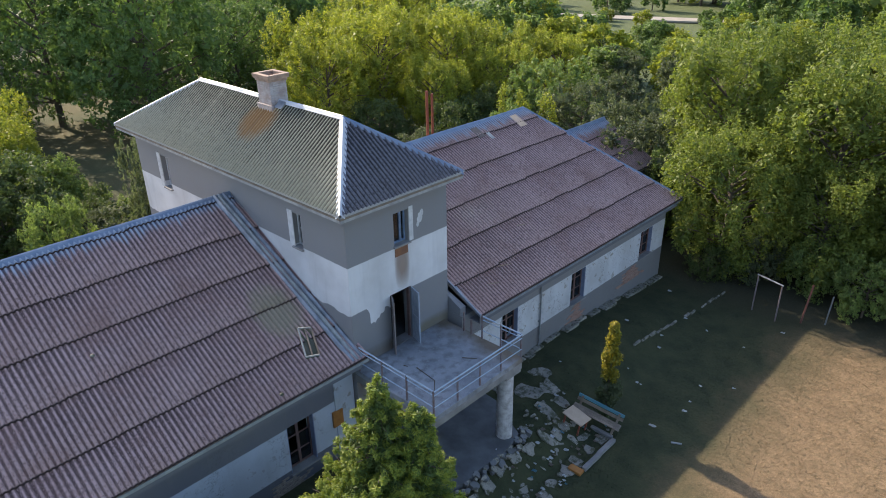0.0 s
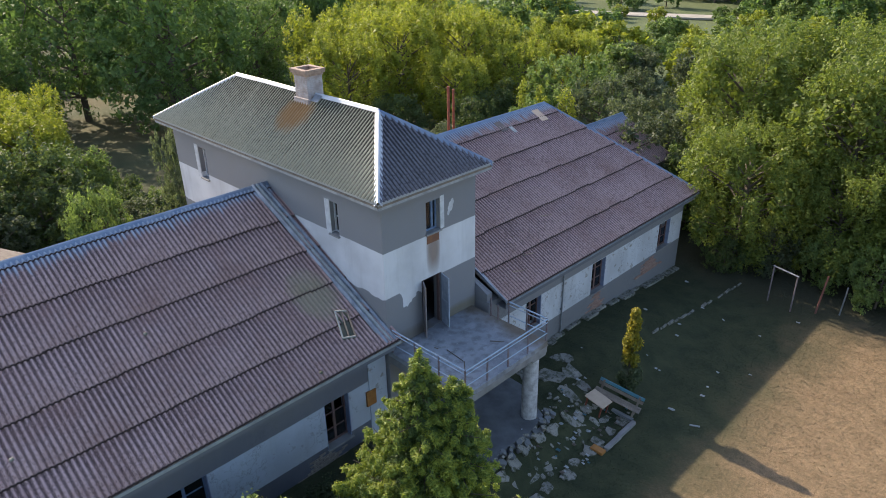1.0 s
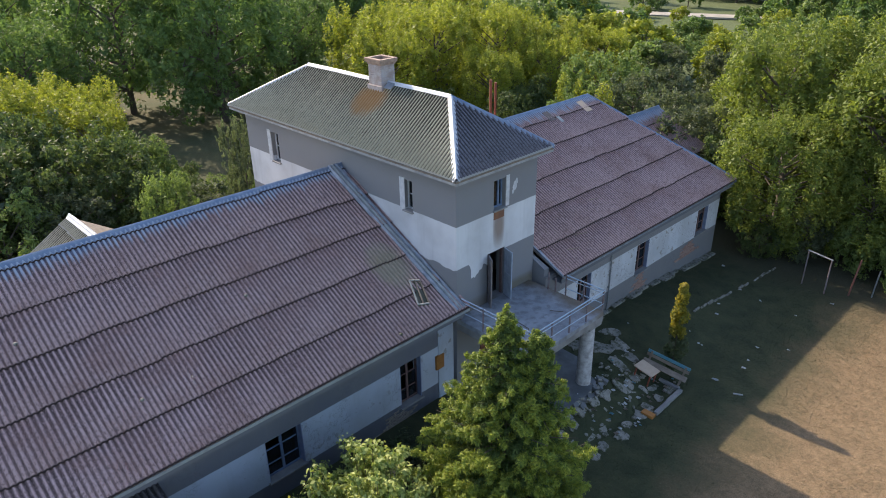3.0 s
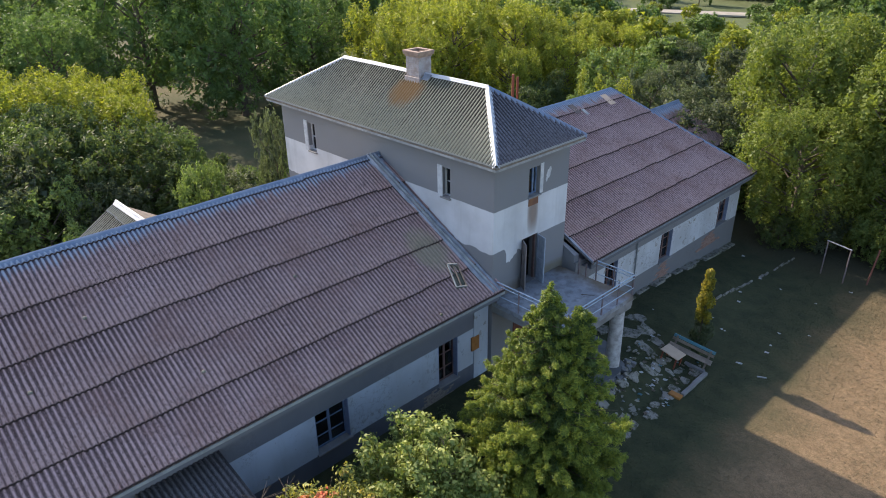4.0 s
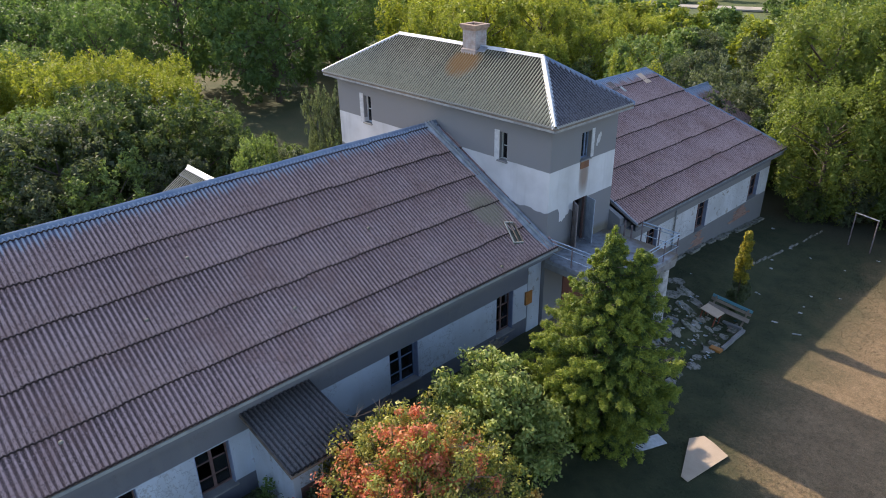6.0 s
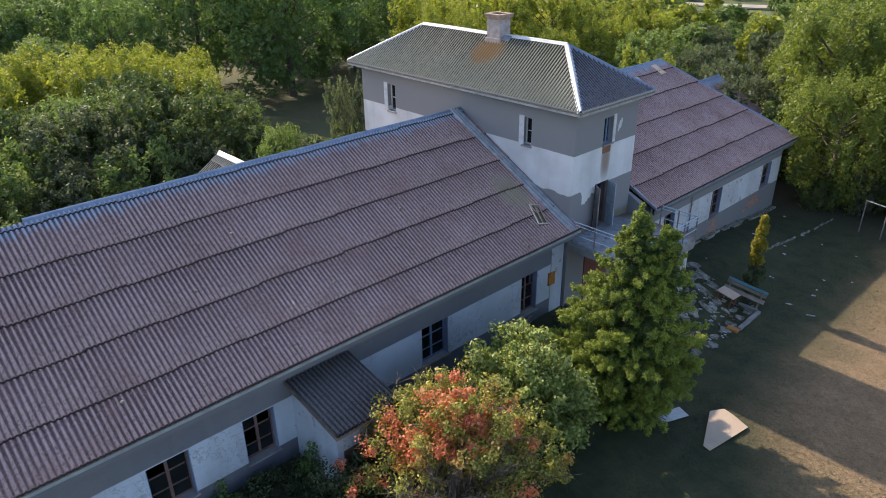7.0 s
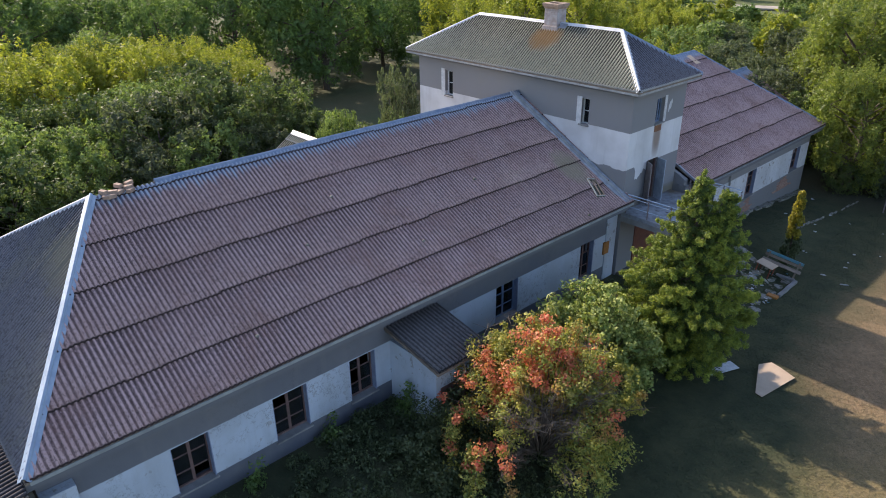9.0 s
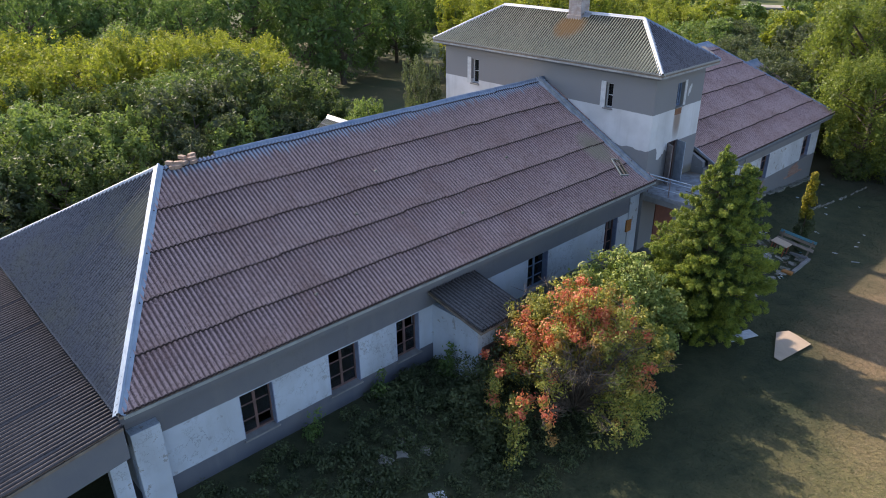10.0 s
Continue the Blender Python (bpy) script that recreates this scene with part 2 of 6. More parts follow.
def stucco(name, bands, peel=0.0, base=(0.33, 0.32, 0.30), ragged=None, stains=()):
    """Painted plaster: bands are (height, colour) upwards, with drips, stains and peeled spots of the plaster below.
    ragged: (y0, y1, depth), where the first band's upper border hangs down in flakes; stains: (y, z, half width, half height, colour)."""
    m = Mat(name, 0.92)
    big, mid, fine = m.noise(0.6, 5), m.noise(2.4, 6, 0.65), m.noise(35.0, 4)
    drip = m.noise(1.0, 5, 0.6, stretch=(2.2, 2.2, 0.22))
    y, z = m.axis("Y"), m.axis("Z")
    c, white = bands[0][1], 1.0
    for k, (edge, colour) in enumerate(bands[1:]):
        level = z
        if ragged and k == 0:
            flakes = m.step(m.noise(1.7, 3, 0.4, stretch=(1, 1, 0.55)), 0.50, 0.16)
            zone = m.math("MULTIPLY", m.step(y, ragged[0], 0.3), m.math("SUBTRACT", 1.0, m.step(y, ragged[1], 0.2)))
            level = m.math("ADD", z, m.math("MULTIPLY", m.math("MULTIPLY", flakes, zone), ragged[2]))
        above = m.step(level, edge, 0.03, mid, 0.05)
        c = m.mix(above, c, colour)
        white = above if k == 0 else m.math("MULTIPLY", white, m.math("SUBTRACT", 1.0, above))
    if peel:
        c = m.mix(m.math("MULTIPLY", m.step(mid, 1.0 - peel, 0.03, fine, 0.08), white), c, base)
    for sy, sz, wy, wz, colour in stains:
        dy = m.math("MULTIPLY", m.math("SUBTRACT", y, sy), 1.0 / wy)
        dz = m.math("MULTIPLY", m.math("SUBTRACT", z, sz), 1.0 / wz)
        d = m.math("ADD", m.math("POWER", m.math("ABSOLUTE", dy), 4.0), m.math("POWER", m.math("ABSOLUTE", dz), 2.0))
        d = m.math("ADD", d, m.math("MULTIPLY", drip, 0.7))
        c = m.mix(m.math("MULTIPLY", m.math("SUBTRACT", 1.0, m.step(d, 0.95, 0.9)), 0.8), c, colour)
    # hairline cracks where the plaster is loose
    crack = 0.0 if peel < 0.35 else m.ramp(m.noise(2.6, 6, 0.7), (0.485, 0.0), (0.5, 0.75), (0.515, 0.0))
    c = m.mix(m.math("MULTIPLY", crack, m.ramp(m.noise(0.8, 3), (0.48, 0.0), (0.6, 1.0))), c, (0.10, 0.10, 0.105))
    c = m.mix(m.ramp(drip, (0.52, 0.0), (0.85, 0.32)), c, (0.22, 0.22, 0.215))
    c = m.mix(m.ramp(big, (0.35, 0.28), (0.6, 0.0)), c, (0.20, 0.20, 0.20))
    return m.colour(c).bump(fine, 0.45, 0.008).m


WHITE, GREY, PLINTH = (0.63, 0.64, 0.66), (0.21, 0.215, 0.228), (0.092, 0.105, 0.135)
M_WALL_TOWER = stucco("tower_plaster", [(0, GREY), (6.02, WHITE), (7.67, GREY)], 0.24, (0.42, 0.42, 0.41), (11.95, 13.6, 0.75),
                      ((14.05, 7.05, 0.34, 0.95, (0.20, 0.12, 0.07)), (12.9, 4.1, 1.2, 0.45, (0.13, 0.11, 0.09)), (15.4, 4.1, 1.0, 0.4, (0.15, 0.13, 0.08))))
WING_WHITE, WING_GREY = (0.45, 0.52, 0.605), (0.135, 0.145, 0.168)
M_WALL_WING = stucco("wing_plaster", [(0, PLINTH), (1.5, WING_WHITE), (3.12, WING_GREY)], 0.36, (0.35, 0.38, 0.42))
M_WALL_FAR = stucco("far_wing_plaster", [(0, (0.18, 0.182, 0.19)), (1.75, (0.56, 0.585, 0.62)), (3.3, GREY)], 0.39)
M_GREY_PLASTER = stucco("grey_plaster", [(0, WING_GREY)], 0.2, (0.22, 0.22, 0.22))
M_PORCH_PLASTER = stucco("porch_plaster", [(0, PLINTH), (0.8, WING_WHITE)], 0.38, (0.30, 0.31, 0.32))


def leaf_material(name, a, b, c=None, amount=0.0, passes=0.5):
    """Leaves that vary one by one, lit through from behind."""
    m = Mat(name, 0.6)
    col = m.mix(m.island(), a, b)
    if c:
        spots = m.ramp(m.noise(0.9, 3), (0.5 - amount * 0.3, 0.0), (0.62 - amount * 0.3, 1.0))
        col = m.mix(spots, col, m.mix(m.island(), c, tuple(v * 0.6 for v in c)))
    col = m.mix(m.ramp(m.noise(0.25, 3), (0.35, 0.45), (0.65, 0.0)), col, tuple(v * 0.6 for v in a))
    m.colour(col)
    tr = m.t.nodes.new("ShaderNodeBsdfTranslucent")
    m.link(m.mix(1.0, col, (1.0, 1.0, 0.68), "MULTIPLY"), tr.inputs[0])
    mx = m.t.nodes.new("ShaderNodeMixShader")
    mx.inputs[0].default_value = passes
    m.link(m.b.outputs[0], mx.inputs[1])
    m.link(tr.outputs[0], mx.inputs[2])
    m.link(mx.outputs[0], m.t.nodes["Material Output"].inputs[0])
    return m.m


M_LEAF_DARK = leaf_material("dark_leaves", (0.105, 0.185, 0.055), (0.19, 0.285, 0.08))
M_LEAF_MID = leaf_material("green_leaves", (0.145, 0.225, 0.065), (0.255, 0.34, 0.095))
M_LEAF_YELLOW = leaf_material("yellow_green_leaves", (0.21, 0.265, 0.036), (0.43, 0.455, 0.055))
M_LEAF_OLIVE = leaf_material("olive_leaves", (0.14, 0.20, 0.038), (0.27, 0.32, 0.058))
M_LEAF_GREY = leaf_material("grey_green_leaves", (0.085, 0.115, 0.06), (0.16, 0.195, 0.10))
M_LEAF_BUSH = leaf_material("dark_bush_leaves", (0.072, 0.115, 0.038), (0.145, 0.195, 0.058))
M_LEAF_FIR = leaf_material("conifer_leaves", (0.055, 0.105, 0.026), (0.15, 0.22, 0.045), passes=0.25)
M_LEAF_FIR_TIP = leaf_material("young_conifer_leaves", (0.11, 0.19, 0.032), (0.43, 0.47, 0.066), passes=0.4)
M_LEAF_MAPLE = leaf_material("maple_leaves", (0.14, 0.22, 0.045), (0.50, 0.54, 0.17), passes=0.35)
M_LEAF_AUTUMN = leaf_material("autumn_leaves", (0.14, 0.20, 0.045), (0.58, 0.52, 0.11), (0.60, 0.33, 0.11), -0.16, 0.4)
M_LEAF_RED = leaf_material("red_leaves", (0.62, 0.12, 0.085), (0.64, 0.34, 0.13), passes=0.4)
M_LEAF_THUJA = leaf_material("golden_thuja", (0.13, 0.16, 0.02), (0.46, 0.37, 0.03))
M_LEAF_WEED = leaf_material("weeds", (0.05, 0.075, 0.03), (0.10, 0.13, 0.05), passes=0.3)


def lawn_colour(m):
    """Green along the house and darkened for its shade, burnt dry away from it, olive at the near end; wild grass
    behind.
    """
    x, y = m.axis("X"), m.axis("Y")
    n1, n2, n3 = m.noise(0.16, 5), m.noise(1.1, 6, 0.62), m.noise(0.45, 5, 0.6)
    dry = m.mix(m.ramp(n2, (0.35, 0.0), (0.68, 1.0)), (0.275, 0.186, 0.104), (0.195, 0.130, 0.070))
    # green grass, with the house's shade put into its dark tones
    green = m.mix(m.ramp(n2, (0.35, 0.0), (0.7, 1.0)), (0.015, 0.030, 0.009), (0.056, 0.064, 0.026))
    olive = m.mix(m.ramp(n2, (0.32, 0.0), (0.68, 1.0)), (0.10, 0.105, 0.034), (0.185, 0.15, 0.058))
    c = m.mix(m.step(y, 8.0, 7.0, n3, 8.0), olive, dry)
    c = m.mix(m.ramp(m.noise(4.5, 6, 0.75), (0.36, 0.6), (0.54, 0.0)), c, (0.085, 0.072, 0.036))
    c = m.mix(m.ramp(m.noise(7.0, 5, 0.75), (0.52, 0.0), (0.70, 0.5)), c, (0.34, 0.245, 0.145))
    # the painted shade reaches further out at the near end
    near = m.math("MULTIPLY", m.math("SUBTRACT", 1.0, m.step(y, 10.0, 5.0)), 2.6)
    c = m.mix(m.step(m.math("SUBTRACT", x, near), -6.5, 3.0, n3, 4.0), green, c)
    # soil at the lawn's end, the trees' shade darkened into its colour
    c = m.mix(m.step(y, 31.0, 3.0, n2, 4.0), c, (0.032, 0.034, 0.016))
    wild = m.mix(m.ramp(n1, (0.38, 0.0), (0.6, 1.0)), (0.050, 0.068, 0.024), (0.095, 0.088, 0.036))
    c = m.mix(m.step(x, -30.0, 4.0), wild, c)
    return m.mix(m.step(y, 44.0, 6.0, n1, 8.0), c, m.mix(n1, (0.05, 0.085, 0.025), (0.105, 0.14, 0.042)))


def ground_material():
    m = Mat("ground", 0.95)
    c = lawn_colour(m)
    n3, n4 = m.noise(9.0, 5, 0.65), m.noise(60.0, 3)
    c = m.mix(m.ramp(m.noise(24.0, 5, 0.7), (0.36, 0.55), (0.60, 0.0)), c, (0.045, 0.036, 0.018))
    c = m.mix(m.ramp(n4, (0.45, 0.0), (0.75, 0.35)), c, m.mix(1.0, c, (1.6, 1.5, 1.4), "MULTIPLY"))
    return m.colour(c).bump(n3, 0.7, 0.05).m


def grass_material():
    m = Mat("grass_blades", 0.8)
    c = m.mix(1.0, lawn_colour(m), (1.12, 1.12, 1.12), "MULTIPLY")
    return m.colour(m.mix(m.math("MULTIPLY", m.island(), 0.5), c, m.mix(1.0, c, (0.60, 0.62, 0.55), "MULTIPLY"))).m


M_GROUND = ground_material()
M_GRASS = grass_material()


# ---- building helpers ----
def origin_of(ob):
    p = Vector((0, 0, 0))
    while ob is not None:
        p += ob.location
        ob = ob.parent
    return p


def part(name, bm, material, parent=None, label="", smooth=False):
    """Links a bmesh, given in world coordinates, as one mesh object under a thing."""
    me = bpy.data.meshes.new(name)
    if parent is not None:
        bmesh.ops.translate(bm, verts=bm.verts, vec=-origin_of(parent))
    bm.normal_update()
    bm.to_mesh(me)
    bm.free()
    me.materials.append(material)
    if smooth:
        me.shade_smooth()
    ob = new(name, me)
    ob.parent = parent
    if label:
        ob["label"] = label
    return ob


def thing(name, at, label, category, group="", kind=""):
    ob = new(name)
    ob.location = at
    ob.empty_display_size = 0.3
    return tagged(ob, label, category, group, kind)


def add_box(bm, lo, hi, bevel=0.0, turn=None):
    """An axis-aligned box, or one turned by a matrix about its own middle."""
    lo, hi = Vector(lo), Vector(hi)
    r = bmesh.ops.create_cube(bm, size=1.0)
    vs = r["verts"]
    size, mid = hi - lo, (lo + hi) / 2
    for v in vs:
        v.co = Vector((v.co.x * size.x, v.co.y * size.y, v.co.z * size.z))
    if bevel:
        es = list({e for v in vs for e in v.link_edges})
        r = bmesh.ops.bevel(bm, geom=es, offset=bevel, segments=1, affect="EDGES")
        vs = list({v for f in r["faces"] for v in f.verts} | {v for v in vs if v.is_valid})
    m = Matrix.Translation(mid) @ (turn.to_4x4() if turn else Matrix())
    for v in vs:
        v.co = m @ v.co
    return vs


def box(lo, hi, bevel=0.0, turn=None):
    bm = bmesh.new()
    add_box(bm, lo, hi, bevel, turn)
    return bm


def add_tube(bm, a, b, r0, r1=None, n=8, caps=True):
    a, b = Vector(a), Vector(b)
    r1 = r0 if r1 is None else r1
    d = (b - a).normalized()
    s = d.orthogonal().normalized()
    t = d.cross(s)
    rings = []
    for p, r in ((a, r0), (b, r1)):
        rings.append([bm.verts.new(p + (s * math.cos(k * 2 * math.pi / n) + t * math.sin(k * 2 * math.pi / n)) * r) for k in range(n)])
    for k in range(n):
        bm.faces.new((rings[0][k], rings[0][(k + 1) % n], rings[1][(k + 1) % n], rings[1][k]))
    if caps:
        bm.faces.new(rings[0][::-1])
        bm.faces.new(rings[1])


def tube(a, b, r0, r1=None, n=8):
    bm = bmesh.new()
    add_tube(bm, a, b, r0, r1, n)
    return bm


def wall(a, b, z0, z1, thick, openings=()):
    """A wall from a to b, its outer face on the right hand of that way; openings are (s0, s1, low, high)."""
    a, b = Vector((*a, 0)), Vector((*b, 0))
    length = (b - a).length
    d = (b - a).normalized()
    n = Vector((d.y, -d.x, 0))
    ss = sorted({0.0, length, *(o[0] for o in openings), *(o[1] for o in openings)})
    zs = sorted({z0, z1, *(o[2] for o in openings), *(o[3] for o in openings)})
    bm = bmesh.new()
    made = {}

    def vert(i, k, inner):
        key = (i, k, inner)
        if key not in made:
            made[key] = bm.verts.new(a + d * ss[i] + Vector((0, 0, zs[k])) - n * (thick if inner else 0))
        return made[key]

    def solid(i, k):
        if not (0 <= i < len(ss) - 1 and 0 <= k < len(zs) - 1):
            return False
        s, z = (ss[i] + ss[i + 1]) / 2, (zs[k] + zs[k + 1]) / 2
        return not any(o[0] < s < o[1] and o[2] < z < o[3] for o in openings)

    for i in range(len(ss) - 1):
        for k in range(len(zs) - 1):
            if not solid(i, k):
                continue
            bm.faces.new([vert(i, k, 0), vert(i + 1, k, 0), vert(i + 1, k + 1, 0), vert(i, k + 1, 0)])
            bm.faces.new([vert(i, k, 1), vert(i, k + 1, 1), vert(i + 1, k + 1, 1), vert(i + 1, k, 1)])
            for di, dk, p, q in ((-1, 0, (i, k + 1), (i, k)), (1, 0, (i + 1, k), (i + 1, k + 1)),
                                 (0, -1, (i, k), (i + 1, k)), (0, 1, (i + 1, k + 1), (i, k + 1))):
                if not solid(i + di, k + dk):
                    bm.faces.new([vert(*q, 0), vert(*p, 0), vert(*p, 1), vert(*q, 1)])
    return bm


# ---- wavy roof sheets ----
COVER = 1.05
SHEET_CACHE = {}


def sheet_bmesh(length, lift, waves):
    bm = bmesh.new()
    pitch = COVER / waves
    amp = 0.031
    n = waves * 6 + 2
    cols = []
    for k in range(n + 1):
        x = k * pitch / 6
        z = amp * math.cos(2 * math.pi * x / pitch) + 0.046
        cols.append([bm.verts.new((x, y, z + l)) for y, l in ((0, lift - 0.03), (0, lift), (length, 0.0))])
    for k in range(n):
        for j in range(2):
            bm.faces.new((cols[k][j], cols[k + 1][j], cols[k + 1][j + 1], cols[k][j + 1]))
    return bm


def roof_face(parent, points, exposure, material, seed=0, name="roof_sheet", waves=7, first=None):
    """Covers a flat convex face with rows of sheets. points: the eave's two ends first, then on round the face."""
    pts = [Vector(p) for p in points]
    u = (pts[1] - pts[0]).normalized()
    n = u.cross(pts[2] - pts[1]).normalized()
    v = n.cross(u)
    flat = [((p - pts[0]).dot(u), (p - pts[0]).dot(v)) for p in pts]
    umin, umax = min(f[0] for f in flat), max(f[0] for f in flat)
    vmax = max(f[1] for f in flat)
    frame3 = Matrix((u, v, n)).transposed()
    rnd = random.Random(seed)
    home = origin_of(parent)

    def inside(p):
        return all((b[0] - a[0]) * (p[1] - a[1]) - (b[1] - a[1]) * (p[0] - a[0]) > -0.02 for a, b in zip(flat, flat[1:] + flat[:1]))

    first = first or exposure
    rows = 1 + math.ceil((vmax - first) / exposure - 0.02)
    for r in range(rows):
        v0 = 0.0 if r == 0 else first + (r - 1) * exposure
        length = min((first if r == 0 else exposure) + 0.10, vmax - v0 + 0.02)
        start = umin - (0.3 if r % 2 else 0.0)
        for c in range(math.ceil((umax - start) / COVER)):
            u0 = start + c * COVER
            rect = [(u0, v0), (u0 + COVER, v0), (u0 + COVER, v0 + length), (u0, v0 + length)]
            ins = [inside(p) for p in rect]
            key = (round(length, 3), 0.04, waves)
            if all(ins):
                if key not in SHEET_CACHE:
                    bm = sheet_bmesh(*key)
                    me = bpy.data.meshes.new(name)
                    bm.to_mesh(me)
                    bm.free()
                    me.shade_smooth()
                    SHEET_CACHE[key] = me
                me = SHEET_CACHE[key]
                if not me.materials:
                    me.materials.append(None)
            else:
                bm = sheet_bmesh(*key)
                for a, b in zip(flat, flat[1:] + flat[:1]):
                    out = Vector((b[1] - a[1], -(b[0] - a[0]), 0)).normalized()
                    bmesh.ops.bisect_plane(bm, geom=bm.verts[:] + bm.edges[:] + bm.faces[:], plane_co=(a[0] - u0, a[1] - v0, 0),
                                           plane_no=out, clear_outer=True)
                    if not bm.verts:
                        break
                if len(bm.faces) < 4:
                    bm.free()
                    continue
                me = bpy.data.meshes.new(name)
                bm.to_mesh(me)
                bm.free()
                me.shade_smooth()
                me.materials.append(None)
            ob = new(name, me)
            ob.material_slots[0].link = "OBJECT"
            ob.material_slots[0].material = material
            ob.parent = parent
            jig = Matrix.Rotation(rnd.uniform(-0.004, 0.004), 3, "Z")
            at = pts[0] + u * u0 + v * (v0 + (rnd.uniform(-0.03, 0.03) if r else 0.0)) + n * rnd.uniform(0.0, 0.012) - home
            ob.matrix_basis = Matrix.Translation(at) @ (frame3 @ jig).to_4x4()


def slab(points, drop, below):
    """A flat face with thickness: points of its top, moved down by drop, and its thickness below that."""
    bm = bmesh.new()
    top = [bm.verts.new(Vector(p) - Vector((0, 0, drop))) for p in points]
    low = [bm.verts.new(Vector(p) - Vector((0, 0, drop + below))) for p in points]
    bm.faces.new(top)
    bm.faces.new(low[::-1])
    k = len(points)
    for i in range(k):
        bm.faces.new((low[i], low[(i + 1) % k], top[(i + 1) % k], top[i]))
    return bm


def cap(a, b, width, left_drop, right_drop, rise=0.10, thick=0.012):
    """A bent metal cap along a ridge or hip from a to b; its two wings drop by these amounts at their rims."""
    a, b = Vector(a), Vector(b)
    d = (b - a).normalized()
    side = d.cross(Vector((0, 0, 1))).normalized()
    prof = [(-width, rise - left_drop), (-0.07, rise + 0.0), (-0.045, rise + 0.05), (0.0, rise + 0.075), (0.045, rise + 0.05), (0.07, rise + 0.0), (width, rise - right_drop)]
    bm = bmesh.new()
    steps = max(1, int((b - a).length / 1.9))
    rings = []
    for i in range(steps + 1):
        p = a.lerp(b, i / steps) + Vector((0, 0, 0.012 * math.sin(i * 2.3)))
        ring = [bm.verts.new(p + side * s + Vector((0, 0, z))) for s, z in prof]
        ring += [bm.verts.new(p + side * s + Vector((0, 0, z - thick))) for s, z in prof[::-1]]
        rings.append(ring)
    k = len(rings[0])
    for r0, r1 in zip(rings, rings[1:]):
        for j in range(k):
            bm.faces.new((r0[j], r0[(j + 1) % k], r1[(j + 1) % k], r1[j]))
    bm.faces.new(rings[0][::-1])
    bm.faces.new(rings[-1])
    bmesh.ops.recalc_face_normals(bm, faces=bm.faces)
    return bm


# ---- ground ----
def ease(v):
    v = min(1.0, max(0.0, v))
    return v * v * (3 - 2 * v)


def ground_z(x, y):
    """The lawn is level and rises to the foot of the house, steeply at the terrace, less so at its far end."""
    high = 0.78 - 0.68 * ease((y - 22.0) / 9.0)
    bank = 2.9 - 1.15 * ease((y - 9.5) / 2.5) * ease((18.6 - y) / 2.2)
    return high * ease((-10.2 - x) / bank) * ease((x + 36.0) / 6.0) * ease((y + 30.0) / 8.0)


def build_ground():
    bm = bmesh.new()
    def axis_steps(lo, hi, fine_lo, fine_hi, fine):
        out, v = [], lo
        while v < hi:
            out.append(v)
            gap = max(fine_lo - v, v - fine_hi, 0)
            v += fine + gap * 0.22
        return out + [hi]
    xs = axis_steps(-1500.0, 1500.0, -35.0, 5.0, 0.8)
    ys = axis_steps(-1500.0, 1500.0, -20.0, 45.0, 1.6)
    grid = []
    for x in xs:
        col = []
        for y in ys:
            far = max(-32 - x, x - 2, y - 40, -18 - y, 0)
            z = noise.noise(Vector((x * 0.13, y * 0.13, 3))) * (0.05 + min(far, 60) * 0.008)
            col.append(bm.verts.new((x, y, z * (0.4 if -15 < x < -9 else 1.0) + ground_z(x, y))))
        grid.append(col)
    for i in range(len(xs) - 1):
        for j in range(len(ys) - 1):
            bm.faces.new((grid[i][j], grid[i + 1][j], grid[i + 1][j + 1], grid[i][j + 1]))
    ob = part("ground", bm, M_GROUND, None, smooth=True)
    tagged(ob, "dry trampled lawn, greener along the house with shade in its colour", "ground", kind="structure")


build_ground()


